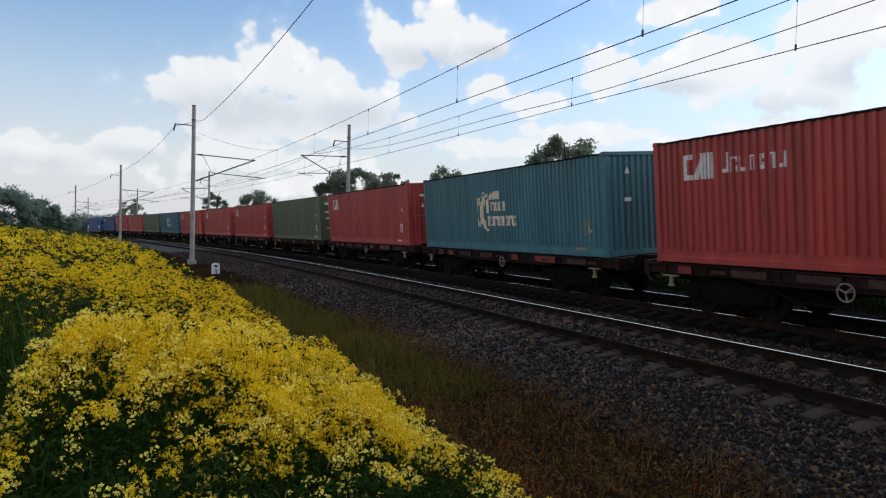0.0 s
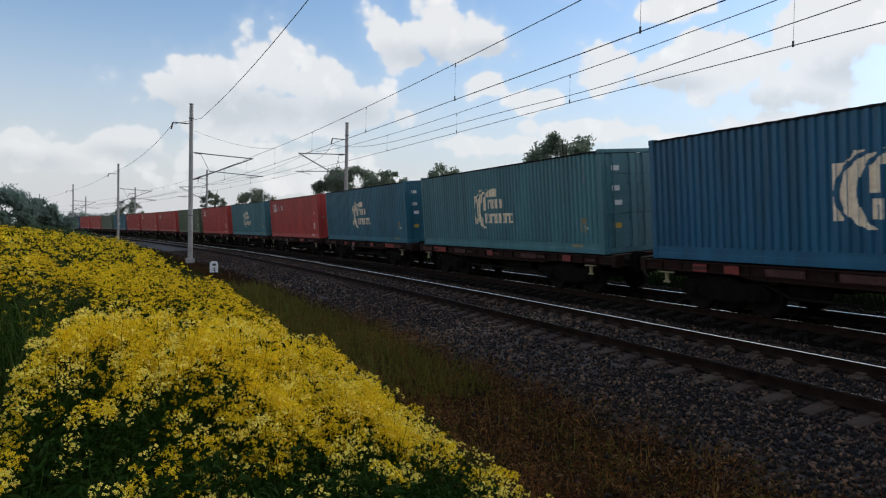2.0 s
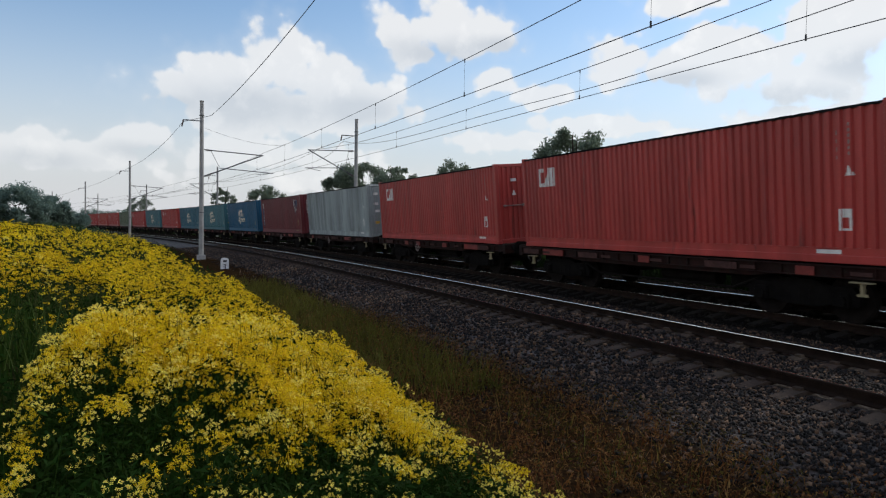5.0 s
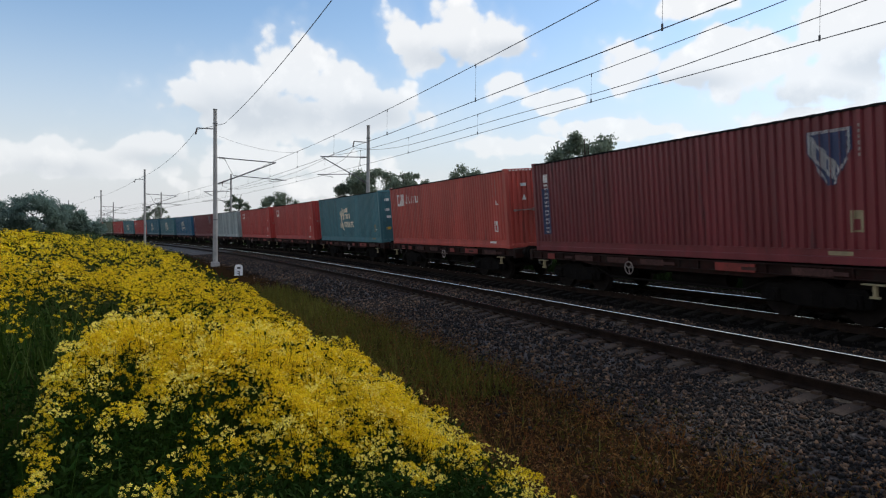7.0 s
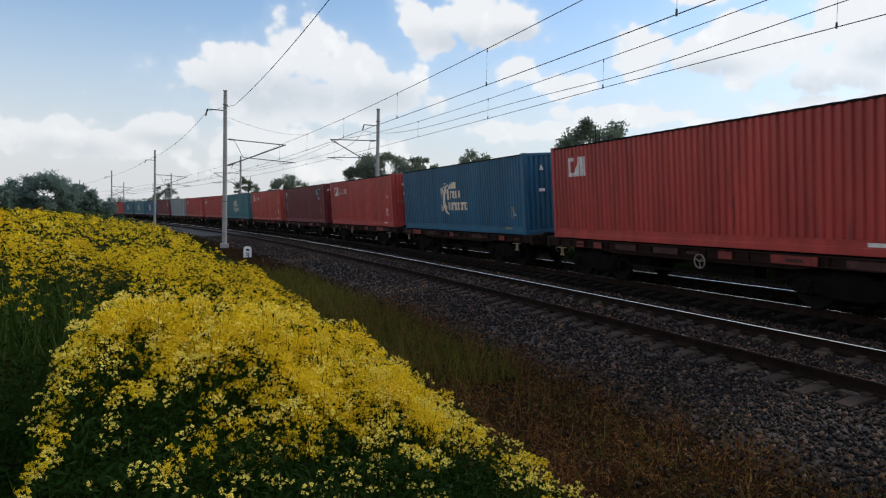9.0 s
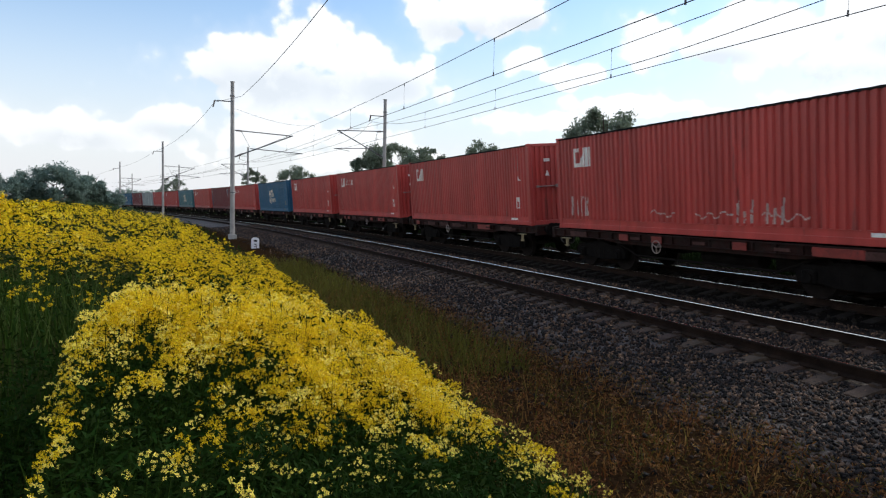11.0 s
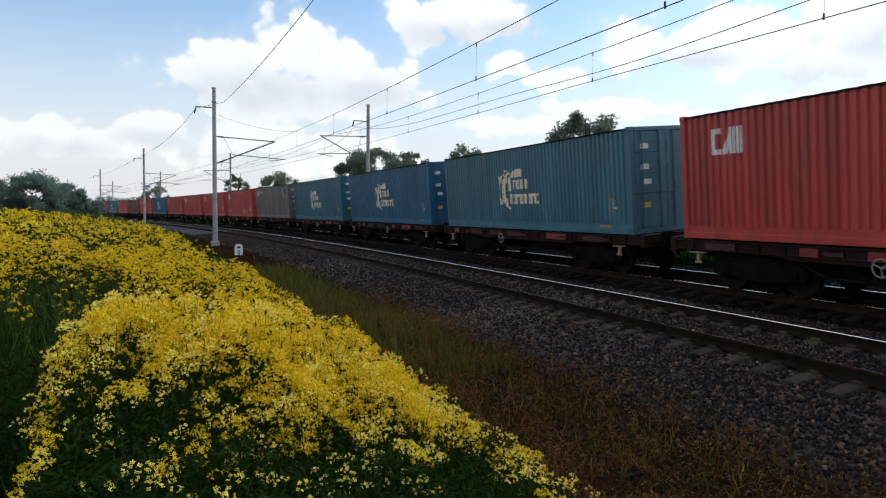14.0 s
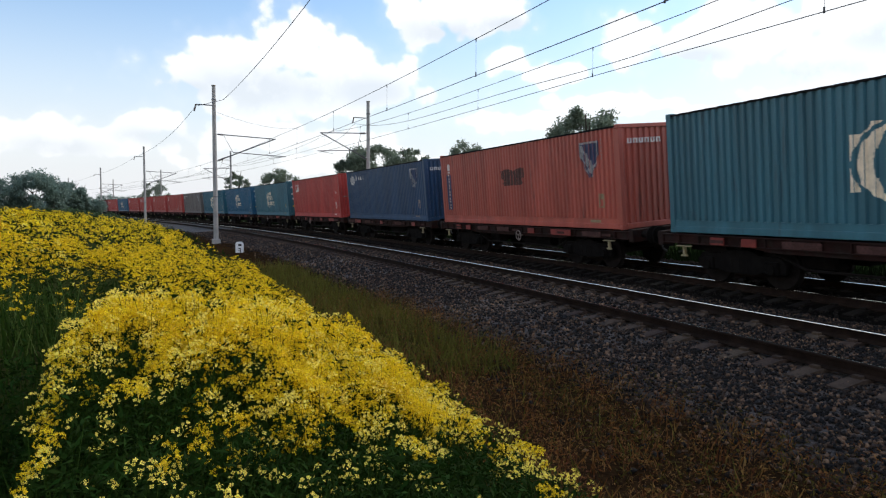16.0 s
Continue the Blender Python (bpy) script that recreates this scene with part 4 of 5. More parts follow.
    if mark == "emblem":
        mk(lambda u, w: (1 - u < 0.34 or w > 0.78) and mark_emblem(u, w), X - 7.5, X - 4.8, 0.72, 2.12, cream, "cream striped emblem")
        for low, high, start, pitch, count in ((0.46, 0.78, 0.36, 11.0, 4), (0.06, 0.44, 0.25, 10.7, 8)):
            for i in range(count):
                a0, a1 = max(0.34, start + i / pitch), start + (i + 1) / pitch
                if a1 > a0 + 0.01:
                    mk(lambda u, w: mark_emblem(1 - a1 + u * (a1 - a0), low + w * (high - low)), X - 4.8 - 2.7 * a1, X - 4.8 - 2.7 * a0, 0.72 + 1.4 * low, 0.72 + 1.4 * high, cream, "cream bar")
    if mark in ("block", "word", "scrawl"):
        mk(mark_block, X - 1.84, X - 0.98, 1.92, 2.5, white, "white block mark")
    if mark == "word":
        for i in range(7):
            mk(lambda u, w: mark_word(7)((u + 6 - i) / 7, w), X - 2.1 - 1.67 * (i + 1) / 7, X - 2.1 - 1.67 * i / 7, 2.02, 2.48, white, "white bar")
    if mark == "column":
        mk(full, X - 0.98, X - 0.52, 0.55, 2.05, MAT["logo_navy"], "dark blue strip")
        for i in range(7):
            mk(lambda u, w: mark_column(u, (i + w) / 7), X - 0.93, X - 0.57, 0.56 + 1.94 * i / 7, 0.56 + 1.94 * (i + 1) / 7, white, "white bar")
    if mark in ("column", "crest"):
        mk(mark_shield_ground, -X + 0.95, -X + 1.85, 1.5, 2.55, MAT["logo_navy"], "dark blue shield")
        mk(mark_shield, -X + 0.95, -X + 1.85, 1.52, 2.55, white, "white band and rim of a shield")
    if mark == "crest":
        mk(lambda u, w: (u - 0.5) ** 2 + (w - 0.5) ** 2 < 0.22 and ((u * 3 + w * 4) % 1.0 > 0.35), X - 1.5, X - 0.65, 2.0, 2.6, white, "white crest")
        for i in range(6):
            mk(lambda u, w: mark_word(6)((u + 5 - i) / 6, w), X - 1.65 - 1.65 * (i + 1) / 6, X - 1.65 - 1.65 * i / 6, 2.3, 2.58, white, "white bar")
    if mark == "scrawl":
        mk(mark_scrawl, X - 9.9, X - 4.6, 0.28, 1.0, MAT["scrawl"], "thin faded white scrawl", 0.02)
        mk(mark_tag, X - 1.75, X - 0.72, 0.42, 1.02, MAT["scrawl"], "faded white sprayed tag", 0.02)
    if shade == "brick":
        mk(lambda u, w: w < 0.93 + 0.06 * math.sin(11 * u) and abs(u - 0.48) < 0.36 + 0.16 * w + 0.03 * math.sin(15 * w), X - 7.05, X - 5.3, 1.42, 2.02, MAT["patch"], "dull brown repainted patch", 0.02)
    # number marks by the trailing post, and the plates of the lower corner
    tone = MAT["cream"] if mark in ("emblem", "column") else MAT["panel"] if mark == "crest" else white
    mk(lambda u, w: not (0.25 < u < 0.75 and 0.12 < w < 0.6), -X + 0.76, -X + 1.02, 0.62, 1.02, tone, "pale framed data panel")
    if mark not in ("column", "crest"):
        mk(lambda u, w: abs(u - 0.5) < 0.5 * (1 - w), -X + 0.72, -X + 0.92, 1.62 if mark != "emblem" else 0.70, 1.84 if mark != "emblem" else 0.92, white, "small white triangle")
    mk(lambda u, w: (w * 6.3) % 1.0 > 0.35, -X + 0.78, -X + 0.82, 1.95, 2.62, MAT["panel"], "column of small faded marks")
    mk(lambda u, w: (w * 4.3) % 1.0 > 0.5, -X + 1.02, -X + 1.06, 1.85, 2.5, MAT["panel"], "column of small faded marks")
    part("number_plate", boxes((-X + 1.0, -X + 1.5, Y - 0.0305, Y - 0.026, 0.185, 0.262)), tone, c, "small pale plate")
    return c


HALF = PITCH / 2
WAGON = {}


def wagon_meshes():
    W = WAGON
    sill = bmesh.new()
    box(sill, -X - 0.25, X + 0.25, -0.03, 0.03, -0.08, 0.15, bevel=0.01)
    box(sill, -X - 0.25, X + 0.25, -0.03, 0.09, 0.125, 0.15)
    box(sill, -X - 0.25, X + 0.25, -0.03, 0.09, -0.08, -0.06)
    for i in range(-9, 10):
        box(sill, i * 0.64 - 0.015, i * 0.64 + 0.015, 0.03, 0.085, -0.06, 0.125)
    for x0, x1, a0, a1 in ((-3.0, 3.0, -0.17, -0.17), (-3.7, -3.0, -0.09, -0.17), (3.0, 3.7, -0.17, -0.09)):
        q = [sill.verts.new((x, y, z)) for y in (-0.03, 0.03) for x, z in ((x0, -0.081), (x1, -0.081), (x1, a1), (x0, a0))]
        for f in ((0, 1, 2, 3), (7, 6, 5, 4), (0, 4, 5, 1), (3, 2, 6, 7), (0, 3, 7, 4), (1, 5, 6, 2)):
            sill.faces.new([q[i] for i in f])
    W["side_sill"] = mesh_of("side_sill", sill, MAT["sill"])
    fr = bmesh.new()
    box(fr, -X - 0.4, X + 0.4, -0.22, 0.22, 0.62, 1.02)
    for x in (-5.9, -4.05, -2.0, 0, 2.0, 4.05, 5.9):
        box(fr, x - 0.09, x + 0.09, -1.12, 1.12, 0.85, 1.08)
    for sy in (-1, 1):
        for x in (-2.9, 2.9):
            box(fr, x - 0.9, x + 0.9, sy * 0.5 - 0.2, sy * 0.5 + 0.2, 0.45, 0.8, bevel=0.05)
    tube(fr, (-1.6, 0.55, 0.62), (0.2, 0.55, 0.62), 0.19, sides=14)
    for a, b in (((-3.6, 1.0, 0.95), (-2.4, 1.0, 0.5)), ((-2.4, 1.0, 0.5), (2.4, 1.0, 0.5)), ((2.4, 1.0, 0.5), (3.6, 1.0, 0.95))):
        tube(fr, a, b, 0.03, sides=6)
        tube(fr, (a[0], -1.0, a[2]), (b[0], -1.0, b[2]), 0.03, sides=6)
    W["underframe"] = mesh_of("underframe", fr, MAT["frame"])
    W["headstock"] = mesh_of("headstock", boxes((-0.09, 0.09, -1.25, 1.25, 0.85, 1.2), bevel=0.015), MAT["sill"])
    bu = bmesh.new()
    tube(bu, (0, 0, 0), (0.38, 0, 0), 0.10, sides=12)
    tube(bu, (0.36, 0, 0), (0.40, 0, 0), 0.24, sides=16)
    W["buffer"] = mesh_of("buffer", bu, MAT["frame"])
    bo = bmesh.new()
    for sy in (-1, 1):
        y = sy * 1.0
        prof = [(-1.25, 0.55), (-1.1, 0.72), (-0.55, 0.72), (-0.3, 0.82), (0.3, 0.82), (0.55, 0.72), (1.1, 0.72), (1.25, 0.55), (1.2, 0.36), (0.65, 0.36), (0.4, 0.30), (-0.4, 0.30), (-0.65, 0.36), (-1.2, 0.36)]
        a = [bo.verts.new((x, y - 0.06, z)) for x, z in prof]
        b = [bo.verts.new((x, y + 0.06, z)) for x, z in prof]
        bo.faces.new(a), bo.faces.new(b[::-1])
        for i in range(len(prof)):
            j = (i + 1) % len(prof)
            bo.faces.new((a[i], b[i], b[j], a[j]))
        for x in (-0.9, 0.9):
            box(bo, x - 0.17, x + 0.17, y - 0.12, y + 0.12, 0.33, 0.62, bevel=0.03)
            tube(bo, (x, y + sy * 0.1, 0.46), (x, y + sy * 0.16, 0.46), 0.11, sides=12)
        for x in (-0.22, 0.0, 0.22):
            tube(bo, (x, y, 0.35), (x, y, 0.62), 0.07, sides=10)
    box(bo, -0.2, 0.2, -1.0, 1.0, 0.5, 0.78, bevel=0.03)
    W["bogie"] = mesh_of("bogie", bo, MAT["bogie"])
    wh = bmesh.new()
    tube(wh, (0, -1.0, 0), (0, 1.0, 0), 0.075, sides=12)
    for sy in (-1, 1):
        tube(wh, (0, sy * 0.69, 0), (0, sy * 0.715, 0), 0.487, sides=28)
        tube(wh, (0, sy * 0.715, 0), (0, sy * 0.82, 0), 0.46, sides=28)
        tube(wh, (0, sy * 0.82, 0), (0, sy * 0.85, 0), 0.17, sides=14)
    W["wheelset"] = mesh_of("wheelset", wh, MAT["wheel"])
    ring = bmesh.new()
    n = 22
    for i in range(n):
        a0, a1 = 2 * math.pi * i / n, 2 * math.pi * (i + 1) / n
        tube(ring, (0.165 * math.cos(a0), 0, 0.165 * math.sin(a0)), (0.165 * math.cos(a1), 0, 0.165 * math.sin(a1)), 0.014, sides=6)
    for i in range(3):
        a0 = 2 * math.pi * i / 3 + 0.4
        tube(ring, (0, 0, 0), (0.165 * math.cos(a0), 0, 0.165 * math.sin(a0)), 0.014, sides=6)
    tube(ring, (0, 0.02, 0), (0, -0.25, 0), 0.02, sides=6)
    W["brake_wheel"] = mesh_of("brake_wheel", ring, MAT["panel"])
    br = bmesh.new()
    box(br, -0.22, 0.22, -0.02, 0.08, 0.0, 0.022)
    box(br, -0.03, 0.03, -0.02, 0.05, -0.22, 0.0)
    box(br, -0.09, 0.09, 0.0, 0.05, -0.24, -0.20)
    W["bracket"] = mesh_of("bracket", br, MAT["cream"])
    W["long_plate"] = mesh_of("plate", boxes((-0.55, 0.55, 0, 0.02, -0.06, 0.12)), MAT["plate"])
    W["short_plate"] = mesh_of("plate", boxes((-0.2, 0.2, 0, 0.02, -0.06, 0.11)), MAT["plate"])
    W["dusty_plate"] = mesh_of("plate", boxes((-0.45, 0.45, 0, 0.012, -0.05, 0.10)), MAT["dusty"])
    W["label"] = mesh_of("label", boxes((-0.2, 0.2, 0, 0.015, -0.035, 0.035)), MAT["dusty"])
    W["hose"] = mesh_of("hose", tubes(((0, 0, 1.0), (0.12, 0.02, 0.6), 0.025), ((0.12, 0.02, 0.6), (0.3, 0, 0.55), 0.025)), MAT["black"])
    W["coupler"] = mesh_of("coupler", tubes(((0, 0, 1.0), (0.45, 0, 0.98), 0.06), ((0.3, -0.08, 0.98), (0.3, 0.08, 0.98), 0.09)), MAT["bogie"])
    lk = bmesh.new()
    box(lk, -0.1, 0.1, -0.08, 0.08, 0, 0.05, bevel=0.01)
    W["container_lock"] = mesh_of("container_lock", lk, MAT["frame"])


def build_wagon(kind):
    w = thing("flat_wagon", "dirty brown-red flat container wagon with black bogies", "freight wagon", "wagons of the train")
    W = WAGON
    share("side_sill", W["side_sill"], w, pose(0, 1.18, 1.0))
    share("side_sill", W["side_sill"], w, pose(0, -1.18, 1.0, 0, 0, 180))
    share("underframe", W["underframe"], w, pose(0, 0, 0))
    for sx in (1, -1):
        share("headstock", W["headstock"], w, pose(sx * (X + 0.35), 0, 0))
        for y in (-0.875, 0.875):
            share("buffer", W["buffer"], w, pose(sx * (X + 0.44), y, 1.05, 0, 0, 0 if sx > 0 else 180))
        share("coupler", W["coupler"], w, pose(sx * (X + 0.42), 0, 0, 0, 0, 0 if sx > 0 else 180))
        share("hose", W["hose"], w, pose(sx * (X + 0.42), 0.35, 0, 0, 0, 0 if sx > 0 else 180))
        b = share("bogie", W["bogie"], w, pose(sx * 4.1, 0, 0))
        for x in (-0.9, 0.9):
            share("wheelset", W["wheelset"], b, pose(x, 0, 0.46))
        share("bracket", W["bracket"], w, pose(sx * 5.55, 1.27, 0.86), label="cream-painted lifting bracket")
    for x in (-5.8, 5.8):
        for y in (-1.05, 1.05):
            share("container_lock", W["container_lock"], w, pose(x, y, 1.135))
    r = random.Random(90 + kind)
    if kind != 1:
        share("brake_wheel", W["brake_wheel"], w, pose(1.1 if kind else -0.6, 1.38, 0.85), label="dull pale hand-brake wheel")
    share("plate", W["long_plate"], w, pose((-3.1, 4.4, -4.0, -2.4)[kind], 1.275, 1.0), label="orange-red plate")
    for x in ((-1.3, 3.6, 4.5), (-4.4, 0.2), (1.2, 2.6, -1.6), (5.1,))[kind]:
        share("plate", W["short_plate"], w, pose(x, 1.275, 1.0), label="orange-red plate")
    for x in ((2.0, 0.4, -5.0), (-2.6, 2.3, 5.4), (-5.2, 4.6), (0.0, 3.0, -4.6, 1.4))[kind]:
        share("plate", W["dusty_plate"], w, pose(x + 0.3, 1.275, 1.0), label="dusty brown plate")
    for i in range(5):
        share("label", W["label"], w, pose(-5.2 + 2.4 * i + r.uniform(-0.4, 0.4), 1.288, 1.02), label="faded pale data panel")
    return w


def build_locomotive():
    l = thing("locomotive", "blue electric locomotive at the head of the train", "locomotive", "")
    bm = bmesh.new()
    prof = [(-8.3, 1.2), (-8.3, 2.2), (-7.7, 3.6), (-7.3, 3.85), (7.3, 3.85), (7.7, 3.6), (8.3, 2.2), (8.3, 1.2)]
    a = [bm.verts.new((x, -1.45, z)) for x, z in prof]
    b = [bm.verts.new((x, 1.45, z)) for x, z in prof]
    bm.faces.new(a), bm.faces.new(b[::-1])
    for i in range(len(prof)):
        j = (i + 1) % len(prof)
        bm.faces.new((a[i], b[i], b[j], a[j]))
    bmesh.ops.recalc_face_normals(bm, faces=bm.faces)
    part("body", bm, MAT["loco"], l)
    part("frame", boxes((-8.2, 8.2, -1.35, 1.35, 0.75, 1.2)), MAT["black"], l)
    for sx in (1, -1):
        b2 = share("bogie", WAGON["bogie"], l, pose(sx * 4.3, 0, 0.1))
        for x in (-1.2, 1.2):
            share("wheelset", WAGON["wheelset"], b2, pose(x, 0, 0.46))
        part("windscreen", boxes((sx * 7.95 - 0.25, sx * 7.95 + 0.05, -1.1, 1.1, 2.4, 3.2)), MAT["glass"], l)
        part("cab_window", boxes((sx * 6.6 - 0.35, sx * 6.6 + 0.35, 1.44, 1.47, 2.4, 3.1)), MAT["glass"], l)
        part("side_stripe", boxes((sx * 7.0 - 0.5, sx * 7.0 + 0.5, 1.44, 1.468, 1.5, 2.2)), MAT["white"], l, "white stripe")
    for x in (-3.5, -1.2, 1.2, 3.5):
        part("grille", boxes((x - 0.6, x + 0.6, 1.44, 1.47, 2.6, 3.3)), MAT["black"], l)
    part("pantograph", tubes(((4.5, -0.6, 3.9), (4.5, 0.6, 3.9), 0.04), ((4.5, 0, 3.9), (5.8, 0, 4.8), 0.03), ((5.8, 0, 4.8), (4.6, 0, 5.75), 0.03), ((4.6, -0.8, 5.75), (4.6, 0.8, 5.75), 0.03)), MAT["galv"], l)
    part("roof_gear", boxes((-5, 3.2, -0.5, 0.5, 3.85, 4.1)), MAT["galv"], l)
    return l


# ---- sign ----
def build_marker():
    s, lat = 38.3, 8.6
    foot = float(ground_z(s, lat)) - float(grade(s))
    m = along(s, lat, 0.0)
    g = thing("kilometre_marker", "small white enamel distance marker on a short post beside the ballast", "track marker", "", m)
    w, h, z = 0.42, 0.74, -0.88
    tablet = bmesh.new()
    rim = [(-w / 2, 0), (w / 2, 0)] + [(w / 2 * math.cos(q) ** 0.6 if q < math.pi / 2 else -w / 2 * abs(math.cos(q)) ** 0.6, h - 0.17 + 0.17 * math.sin(q)) for q in np.linspace(0, math.pi, 13)]
    sides = [[tablet.verts.new((x, y, z + v)) for y, v in rim] for x in (-0.03, 0.03)]
    tablet.faces.new(sides[0][::-1]), tablet.faces.new(sides[1])
    for i in range(len(rim)):
        j = (i + 1) % len(rim)
        tablet.faces.new((sides[0][i], sides[0][j], sides[1][j], sides[1][i]))
    bmesh.ops.recalc_face_normals(tablet, faces=tablet.faces)
    part("plate", tablet, MAT["white"], g)
    part("post", boxes((-0.02, 0.02, -0.03, 0.03, foot - 0.3, z)), MAT["concrete"], g, "short grey post")
    for i, (y0, y1, z0, z1) in enumerate(((-0.22, 0.2, 0.68, 0.82),)):
        part("figure_bar", boxes((-0.036, -0.029, y0 * w, y1 * w, z + z0 * h, z + z1 * h)), MAT["black"], g, "black bar in place of figures")
    bm = boxes(*[(-0.036, -0.029, a * w, b * w, z + c * h, z + d * h) for a, b, c, d in ((-0.15, 0.15, 0.46, 0.53), (-0.15, -0.06, 0.2, 0.46), (-0.15, 0.15, 0.12, 0.19), (-0.1, 0.15, 0.3, 0.36))])
    part("figure_bar", bm, MAT["black"], g, "black bars in place of figures")


# ---- plants ----
def petal_shape():
    """Four cupped petals of one floret, each two triangles, about 1 unit across."""
    v, f = [], []
    for k in range(4):
        a = k * math.pi / 2
        c, s = math.cos(a), math.sin(a)
        for x, y, z in ((0.04, 0, 0), (0.32, -0.2, 0.08), (0.52, 0, 0.12), (0.32, 0.2, 0.08)):
            v.append((x * c - y * s, x * s + y * c, z))
        f.append((4 * k, 4 * k + 1, 4 * k + 2, 4 * k + 3))
    return np.array(v), f


def umbel_shape(count, seed, size=0.22):
    """A loose dome of florets on a unit head."""
    r = np.random.default_rng(seed)
    pv, pf = petal_shape()
    v, f = [], []
    for i in range(count):
        a, rad = r.uniform(0, 6.28), math.sqrt(r.random()) * 0.55
        p = np.array((rad * math.cos(a), rad * math.sin(a), 0.42 * (1 - (rad / 0.55) ** 2) - 0.15 * r.random()))
        t1, t2 = r.normal(0, 0.8, 2)
        rx = np.array(((1, 0, 0), (0, math.cos(t1), -math.sin(t1)), (0, math.sin(t1), math.cos(t1))))
        ry = np.array(((math.cos(t2), 0, math.sin(t2)), (0, 1, 0), (-math.sin(t2), 0, math.cos(t2))))
        f += [tuple(q + len(pv) * i for q in face) for face in pf]
        v.append(pv * size * r.uniform(0.8, 1.25) @ (rx @ ry).T + p)
    return np.concatenate(v), f


def blob_shape(count, seed):
    """A far flower head: a handful of small tilted quads."""
    r = np.random.default_rng(seed)
    v, f = [], []
    for i in range(count):
        a, rad = r.uniform(0, 6.28), math.sqrt(r.random()) * 0.5
        p = np.array((rad * math.cos(a), rad * math.sin(a), 0.25 * r.random()))
        q = r.normal(0, 1, (2, 3)) * (1, 1, 0.45)
        q /= np.linalg.norm(q, axis=1, keepdims=True)
        for sx, sy in ((-1, -1), (1, -1), (1, 1), (-1, 1)):
            v.append(p + 0.105 * (sx * q[0] + sy * q[1]))
        f.append((4 * i, 4 * i + 1, 4 * i + 2, 4 * i + 3))
    return np.array(v), f


BLADE = (np.array([(-0.5, 0, 0), (0.5, 0, 0), (0.42, 0.05, 0.45), (-0.42, 0.05, 0.45), (0.08, 0.22, 1.0), (-0.08, 0.22, 1.0)]) * (0.02, 1, 1), [(0, 1, 2, 3), (3, 2, 4, 5)])
LEAF = (np.array([(0, 0, 0), (0.14, 0.35, 0.1), (0.0, 1.0, 0.02), (-0.14, 0.35, 0.1)]), [(0, 1, 2, 3)])
STEM = (np.array([(-0.5, -0.3, 0), (0.5, -0.3, 0), (0, 0.6, 0), (-0.3, -0.2, 1), (0.3, -0.2, 1), (0, 0.4, 1)]) * (0.0045, 0.0045, 1), [(0, 1, 4, 3), (1, 2, 5, 4), (2, 0, 3, 5)])


def plan(s, lat):
    x, y, _ = line(s, lat)
    return x, y


def step01(v):
    v = np.clip(v, 0, 1)
    return v * v * (3 - 2 * v)


def hollow_at(x, y):
    """The dark hollow beside the near mound of flowers: 0 to 1."""
    return step01(0.5 - (x + 0.45 + 0.47 * y + 0.12 * step01((4.7 - y) / 0.8)) / 0.35) * step01((10.2 - y) / 1.2) * (1 - tall_clump(x, y))


def tall_clump(x, y):
    """A tall stand of flowers beyond the hollow."""
    return np.exp(-((x + 4.4) / 0.5) ** 4 - ((y - 6.2) / 0.7) ** 4)


def dip_at(x, y, y0, y1):
    """The trough between the near mound and the patch behind it: 0 to 1."""
    return step01((y - y0) / 0.5) * step01((y1 - y) / 0.5) * step01((-1.35 - x - 0.12 * lattice(x, y, 0.8, 25)) / 0.7) * (1 - tall_clump(x, y))


def flower_cover(s, lat):
    """How thickly the bank flowers, 0 to 1, over the plan."""
    x, y = plan(s, lat)
    edge = 10.45 + 0.25 * lattice(s, lat, 2.2, 21) + np.clip((s - 12) * 0.03, 0, 0.5)
    c = np.clip((lat - edge) / 0.35, 0, 1)
    c = c * np.clip(1 - 1.15 * hollow_at(x, y), 0.03, 1) * np.clip(1 - 1.2 * dip_at(x, y, 5.2, 10.3 + 0.5 * x), 0.0, 1)
    c = c * np.clip(0.25 + (lat - edge) * 0.9, 0.1, 1)
    front = 2.95 + 1.3 * np.clip((x + 0.85) / 0.95, 0, 1.2) + 0.22 * lattice(x, y, 0.7, 24)
    c = c * np.clip(0.10 + (y - front) * 1.3, 0.05, 1)
    return c * np.clip(0.98 + (0.22 + 0.28 * step01((y - 7) / 3)) * lattice(x, y, 1.1, 22) + 0.25 * lattice(x, y, 0.32, 23), 0.1, 1)


def crown_height(s, lat):
    """Height of the plants above the ground."""
    x, y = plan(s, lat)
    h = 0.85 + 0.6 * tall_clump(x, y) + 0.14 * step01((y - 7.5) / 2) * lattice(x, y, 1.9, 34) + 0.08 * lattice(x, y, 2.6, 31) + 0.06 * lattice(x, y, 0.9, 32) + 0.04 * lattice(x, y, 0.35, 33)
    edge = np.clip((lat - 10.2) / 1.3, 0, 1)
    far = np.clip((y - 12) / 12, 0, 1) * np.clip((lat - 14) / 6, 0, 1)
    close = np.clip(0.55 + (np.hypot(x, y) - 1.5) * 0.5, 0.4, 1)
    low = np.maximum(0.55 * hollow_at(x, y), 0.5 * dip_at(x, y, 5.3, 7.4))
    return h * (0.45 + 0.55 * edge) * (1 - low) * close + 0.25 * far + 0.27 * np.exp(-((x + 1.65) / 1.3) ** 2 - ((y - 4.5) / 1.05) ** 2)


